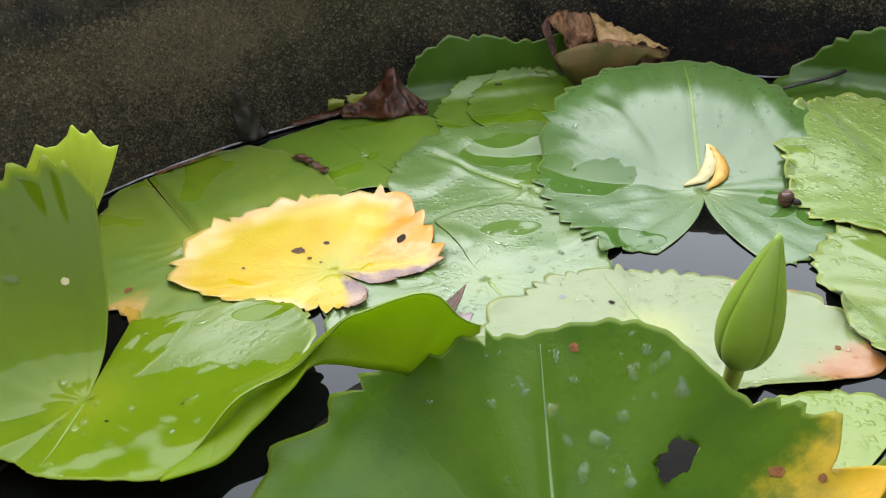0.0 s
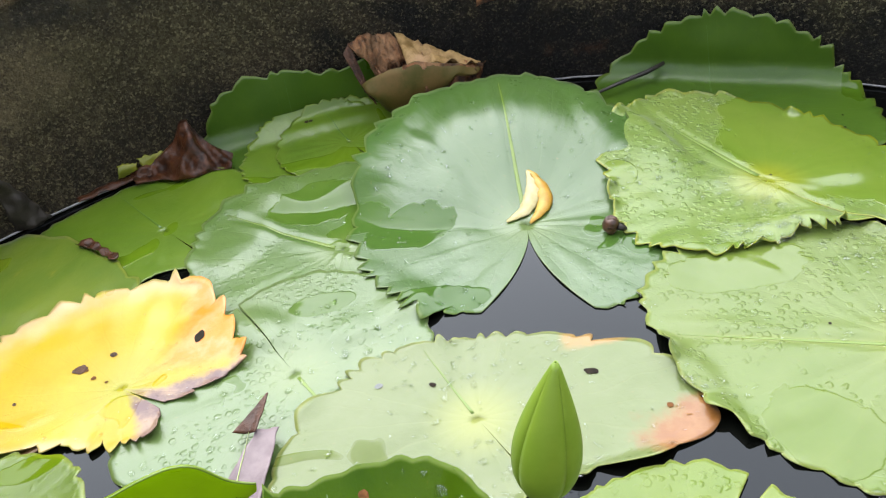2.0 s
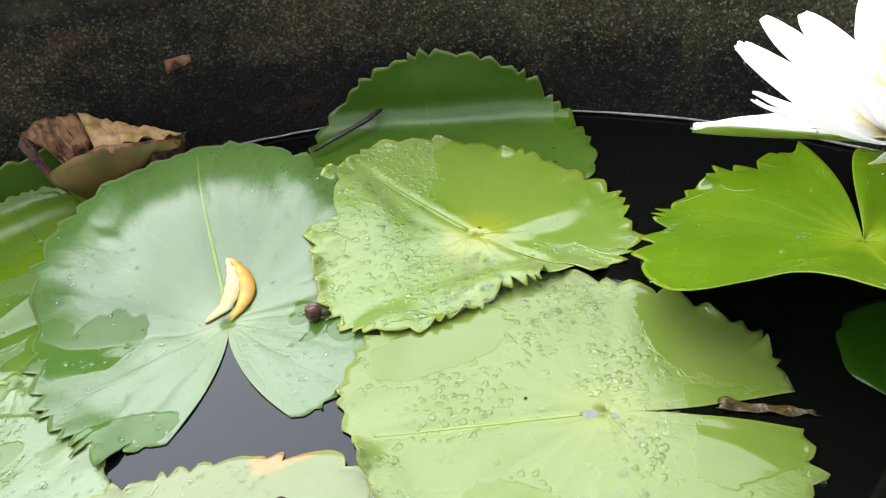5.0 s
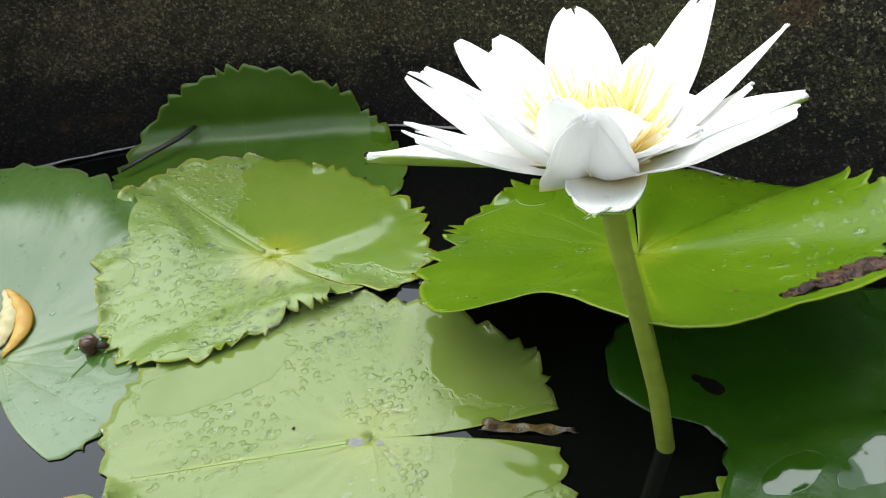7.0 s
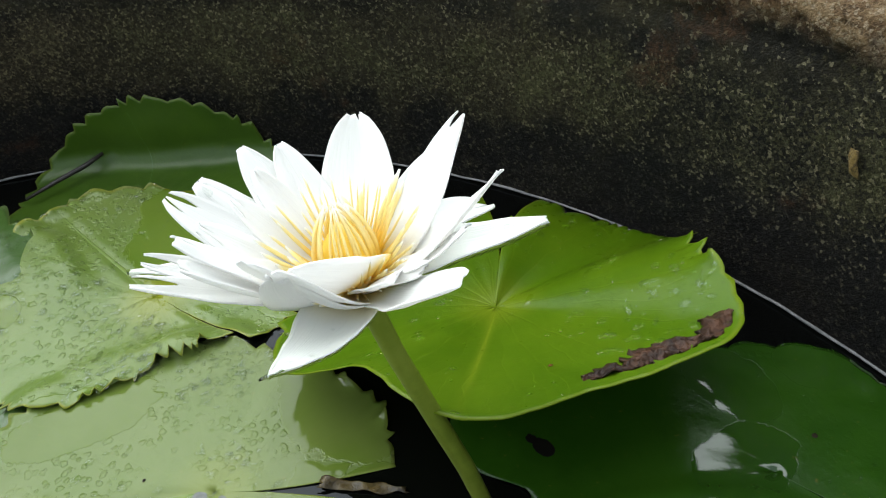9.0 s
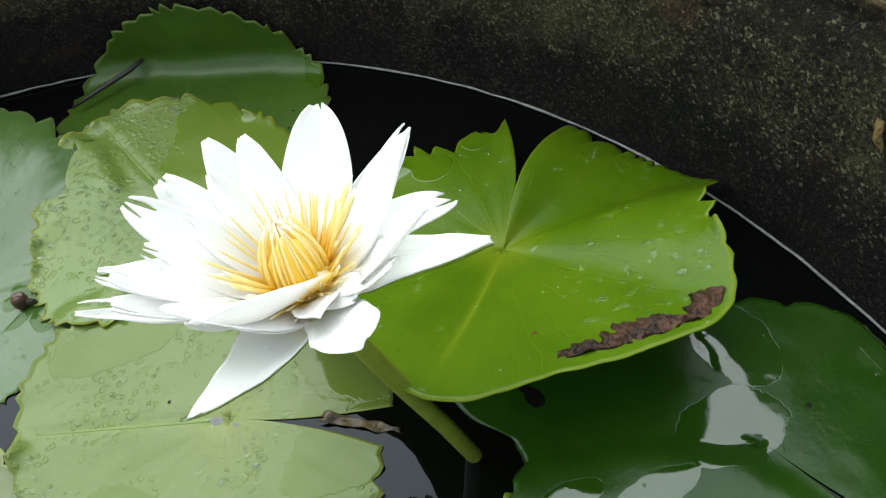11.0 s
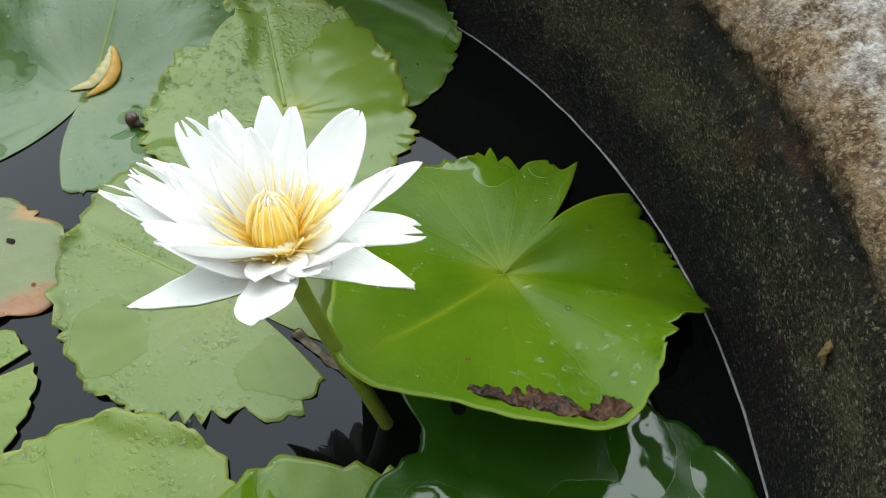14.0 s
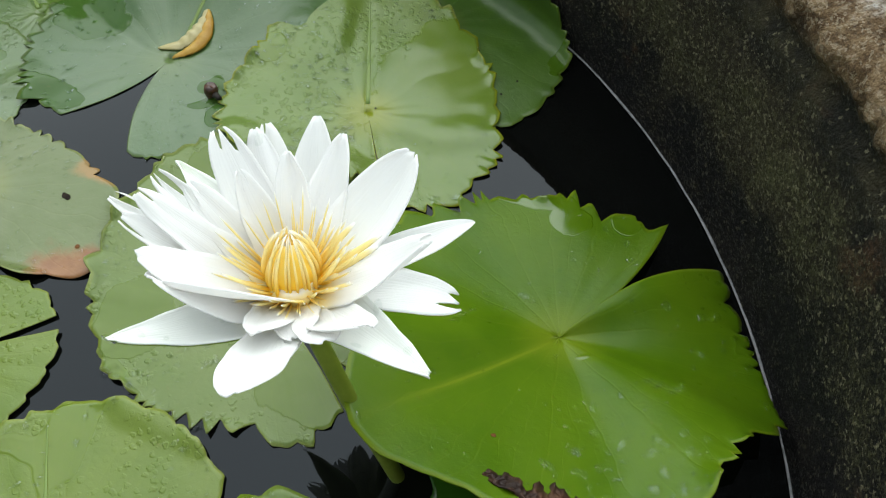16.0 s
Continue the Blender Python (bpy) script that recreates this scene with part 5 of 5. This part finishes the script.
def curled_leaf():
    """A big withered leaf cupped like a boat against the wall."""
    ob = new("withered_lily_leaf")
    tagged(ob, "large withered lily leaf, curled, tan outside and rotten brown within", "dead leaf")
    front = lambda s: Vector([float(np.interp(s, (0, .13, .46, .62, .82, 1), q)) for q in ((.086, .100, .134, .149, .170, .190), (.690, .684, .672, .670, .675, .686), (.040, .049, .059, .055, .048, .036))])
    rear = lambda s: Vector([float(np.interp(s, (0, .15, .35, .6, .8, 1), q)) for q in ((.082, .099, .119, .142, .166, .190), (.710, .719, .719, .709, .696, .687), (.070, .073, .068, .057, .047, .037))])
    keel = lambda s: Vector((0.094 + 0.078 * s, 0.694 - 0.010 * s, 0.034 - 0.034 * math.sin(math.pi * min(1.0, 0.02 + s * 1.2)) ** 0.6))
    rows = [[keel(i / 30).lerp(front(i / 30), j / 10) + Vector((0, -0.010 * math.sin(math.pi * j / 10), 0.0006 * math.sin(i * 1.1))) for j in range(11)] for i in range(31)]
    part("outer_side", sheet(rows, TAN, "outer_side", 0.0008), ob, "smooth olive-tan outer side")
    rows = []
    for i in range(49):
        row = []
        for j in range(21):
            t = j / 20
            s = 0.34 * (1 - t) ** 1.3 + (1 - 0.34 * (1 - t) ** 1.3) * i / 48
            p = front(s).lerp(rear(s), t)
            p.z += -0.046 * math.sin(math.pi * t ** 0.48) * math.sin(math.pi * min(1.0, 0.06 + s * 0.94)) ** 0.6
            fold = 1.0 - 2.2 * abs(noise.noise((p.x * 75, p.y * 45, 1))) - 1.2 * abs(noise.noise((p.x * 170, p.y * 120, 4))) + 0.5 * noise.noise((p.x * 400, p.y * 400, 4))
            p += Vector((0.15, -0.55, 0.55)) * 0.023 * fold * math.sin(math.pi * t) ** 0.5 + Vector((0, 0, 0.004 * noise.noise((s * 16, 2, 7)) * t * t))
            row.append(p)
        rows.append(row)
    part("inner_side", sheet(rows, RUST, "inner_side", 0.0008), ob, "rotten rust-brown crumpled inner side")
    rows = []
    for i in range(25):
        s = 0.40 + 0.60 * i / 24
        row = []
        for j in range(13):
            t = 0.10 + 0.92 * j / 12
            p = front(s).lerp(rear(s), t)
            p.z += 0.0035 - 0.016 * math.sin(math.pi * t ** 0.6) * (1 - s) + 0.0065 * noise.noise((p.x * 90, p.y * 90, 3)) + 0.004 * noise.noise((p.x * 240, p.y * 240, 8))
            row.append(p)
        rows.append(row)
    part("rear_side", sheet(rows, PEACH, "rear_side", 0.0008), ob, "speckled yellow-tan rear side")
    rows = []
    for i in range(17):
        s = i / 16
        a, c = Vector((0.0765, 0.705, 0.063)).lerp(Vector((0.088, 0.690, 0.034)), s), Vector((0.083, 0.711, 0.071)).lerp(Vector((0.096, 0.690, 0.020)), s)
        rows.append([a.lerp(c, j / 8) + Vector((0.0, 0.0, 0.003 * noise.noise((s * 5, j * 0.6, 3)))) for j in range(9)])
    part("shrivelled_edge", sheet(rows, BROWN, "shrivelled_edge", 0.0008), ob, "shrivelled brown edge")
    return ob


curled_leaf()
def rucked_leaf():
    """A sodden leaf pushed up into a peak against the wall."""
    rows = []
    for i in range(33):
        s = i / 32
        low = Vector((-0.112 + 0.078 * s, 0.662 - 0.007 * s + 0.004 * math.sin(9 * s), 0.0055))
        tall = float(np.interp(s, (0, .3, .48, .58, .66, .71, .8, .9, 1), (.003, .009, .019, .035, .036, .022, .012, .006, .002)))
        top = Vector((-0.118 + 0.086 * s, 0.676 + 0.012 * math.sin(math.pi * s), 0.007 + tall))
        row = []
        for j in range(15):
            p = low.lerp(top, j / 14)
            p += Vector((0.2, -0.6, 0.6)) * (0.0045 * math.sin(26 * s + 5 * j / 14) + 0.0085 * noise.noise((p.x * 80, p.y * 60, p.z * 60)) + 0.006 * noise.noise((p.x * 190, p.y * 150, p.z * 150))) * math.sin(math.pi * j / 14) ** 0.5
            row.append(p)
        rows.append(row)
    ob = new("dead_leaf", sheet(rows, SODDEN, "dead_leaf", 0.0007))
    return tagged(ob, "sodden dark brown leaf rucked up at the water's edge", "dead leaf")


rucked_leaf()
scrap("dead_leaf", "flat sodden brown leaf at the foot of the wall", (-0.158, 0.655, 0.004), (0.058, 0.016, 0.001), (-0.003, 0.010, 0.003), SODDEN, 0.3, 0.003, 2, (24, 9), 0.6, taper=0.3)
scrap("leaf_scrap", "small bright yellow scrap of leaf at the wall", (-0.127, 0.672, 0.008), (0.015, 0.005, 0.0), (0.002, 0.004, 0.013), CHARTREUSE, 0.3, 0.003, 3, (15, 11), 0.8, category="leaf scrap", taper=0.35)
scrap("leaf_scrap", "yellow-green scrap of leaf at the wall", (-0.107, 0.680, 0.006), (0.020, 0.007, 0.002), (-0.002, 0.002, 0.015), CHARTREUSE, 0.3, 0.003, 4, (15, 11), 0.9, category="leaf scrap", taper=0.5)
scrap("dead_leaf", "blackened triangular leaf stuck to the wall", (-0.2030, 0.6270, 0.005), (-0.0090, -0.0050, 0.056), (0.026, 0.0165, 0.0), BLACKISH, -0.30, 0.005, 5, (22, 14), 0.4, taper=0.92)
scrap("dead_leaf", "small folded brown leaf on a green pad", (-0.148, 0.586, 0.006), (0.030, -0.034, 0.001), (0.008, 0.010, 0.0), SODDEN, 0.15, 0.004, 6, (24, 12), 1.1, taper=0.6)
mauve_leaf = scrap("dead_leaf", "pointed mauve-brown leaf half under water", (-0.040, 0.318, 0.007), (0.017, 0.045, 0.003), (0.025, -0.003, 0.0), MAUVE, 0.25, 0.001, 7, (20, 12), 0.3, taper=0.45)
for nm, lbl, a, b, c, mt in (("tip", "curled brown tip", (-0.0285, 0.3625, 0.0095), (0.0135, 0.020, 0.006), (0.013, -0.004, 0.001), SODDEN), ("midrib", "pale thin midrib", (-0.0275, 0.319, 0.0115), (0.0085, 0.038, 0.002), (0.0012, 0.0, 0.0), BUDPALE)):
    piece = scrap(nm, lbl, a, b, c, mt, 0.3, 0.0008, 17, (14, 8), 0.1, taper=0.92)
    piece.parent = mauve_leaf
    del piece["category"]
scrap("dead_leaf", "brown rotting leaf wedged in the slit of a pad", (0.378, 0.288, 0.002), (0.036, -0.028, -0.001), (0.0045, 0.006, 0.001), OLIVEBROWN, 0.12, 0.003, 8, (24, 10), 0.9, taper=0.4)
rotted_edge(pad_f, g_f)
scrap("dead_leaf", "thin brown straw lying along the wall", (-0.262, 0.578, 0.004), (0.050, 0.032, 0.002), (-0.003, 0.004, 0.0), RUST, 0.2, 0.001, 10, taper=0.5)


def folded_scrap():
    """A dead leaf split into two crescent halves, cream and ochre, that meet at both ends."""
    ob = new("folded_leaf")
    tagged(ob, "small folded cream and ochre leaf lying on a green pad", "dead leaf")
    flat = g_a.reshape(-1, 3)
    for name, label, tail, bow, tip, wide, material in (
            ("pale_side", "cream half", (0.159, 0.502), (0.190, 0.512), (0.186, 0.542), 0.0056, CREAM),
            ("ochre_side", "ochre half with brown specks", (0.174, 0.496), (0.202, 0.513), (0.187, 0.542), 0.0054, OCHRE)):
        rows = []
        for i in range(27):
            s = i / 26
            a, b, c = Vector((*tail, 0)), Vector((*bow, 0)), Vector((*tip, 0))
            at = a * (1 - s) ** 2 + b * 2 * s * (1 - s) + c * s * s
            along = ((b - a) * (1 - s) + (c - b) * s).normalized()
            out = Vector((along.y, -along.x, 0))
            w = wide * math.sin(math.pi * (0.03 + 0.94 * s)) ** 0.8
            under = float(flat[np.argmin((flat[:, 0] - at.x) ** 2 + (flat[:, 1] - at.y) ** 2), 2])
            row = []
            for j in range(11):
                v = 2 * j / 10 - 1
                p = at + out * w * v
                p.z = under + 0.0012 + w * (0.5 * (1 - v * v) + 0.15 * (1 - v)) + 0.0005 * noise.noise((s * 14, j * 0.7, 5))
                row.append(p)
            rows.append(row)
        part(name, sheet(rows, material, name, -0.0005), ob, label)


folded_scrap()
scrap("dead_leaf", "flat rust-brown leaf stuck high on the wall", (0.1965, 0.7145, 0.078), (0.020, -0.0040, 0.003), (0.001, 0.0, 0.012), RUST, 0.03, 0.001, 21, (12, 9), 0.6, taper=0.4)
twig = new("twig", tube([(0.280, 0.650, 0.008), (0.305, 0.655, 0.011), (0.330, 0.660, 0.013), (0.346, 0.664, 0.016)], [.0012, .0018, .0020, .0016], TWIG, "twig", 8))
tagged(twig, "thin black twig lying on a pad", "twig")
# simplified stand-in for a small snail-like body on the pad
seed = new("seed_pod", tube([(0.2215 + 0.0075 * math.cos(a) * 0 + 0.001 * math.sin(a), 0.468 + 0.001 * math.cos(3 * a), 0.0070 + 0.0050 * math.sin(a)) for a in np.linspace(-1.5, 1.5, 9)], [.0008, .003, .0046, .0052, .0054, .0050, .0046, .0030, .0008], SNAILBROWN, "seed_pod", 16))
tagged(seed, "small round brown snail-like lump lying on a pad", "seed pod")
part("broken_stub", tube([(0.2255, 0.466, 0.0060), (0.2290, 0.4645, 0.0050), (0.2310, 0.4650, 0.0035)], [.0026, .0022, .0010], BLACKISH, "broken_stub", 8), seed, "black lump at its side")
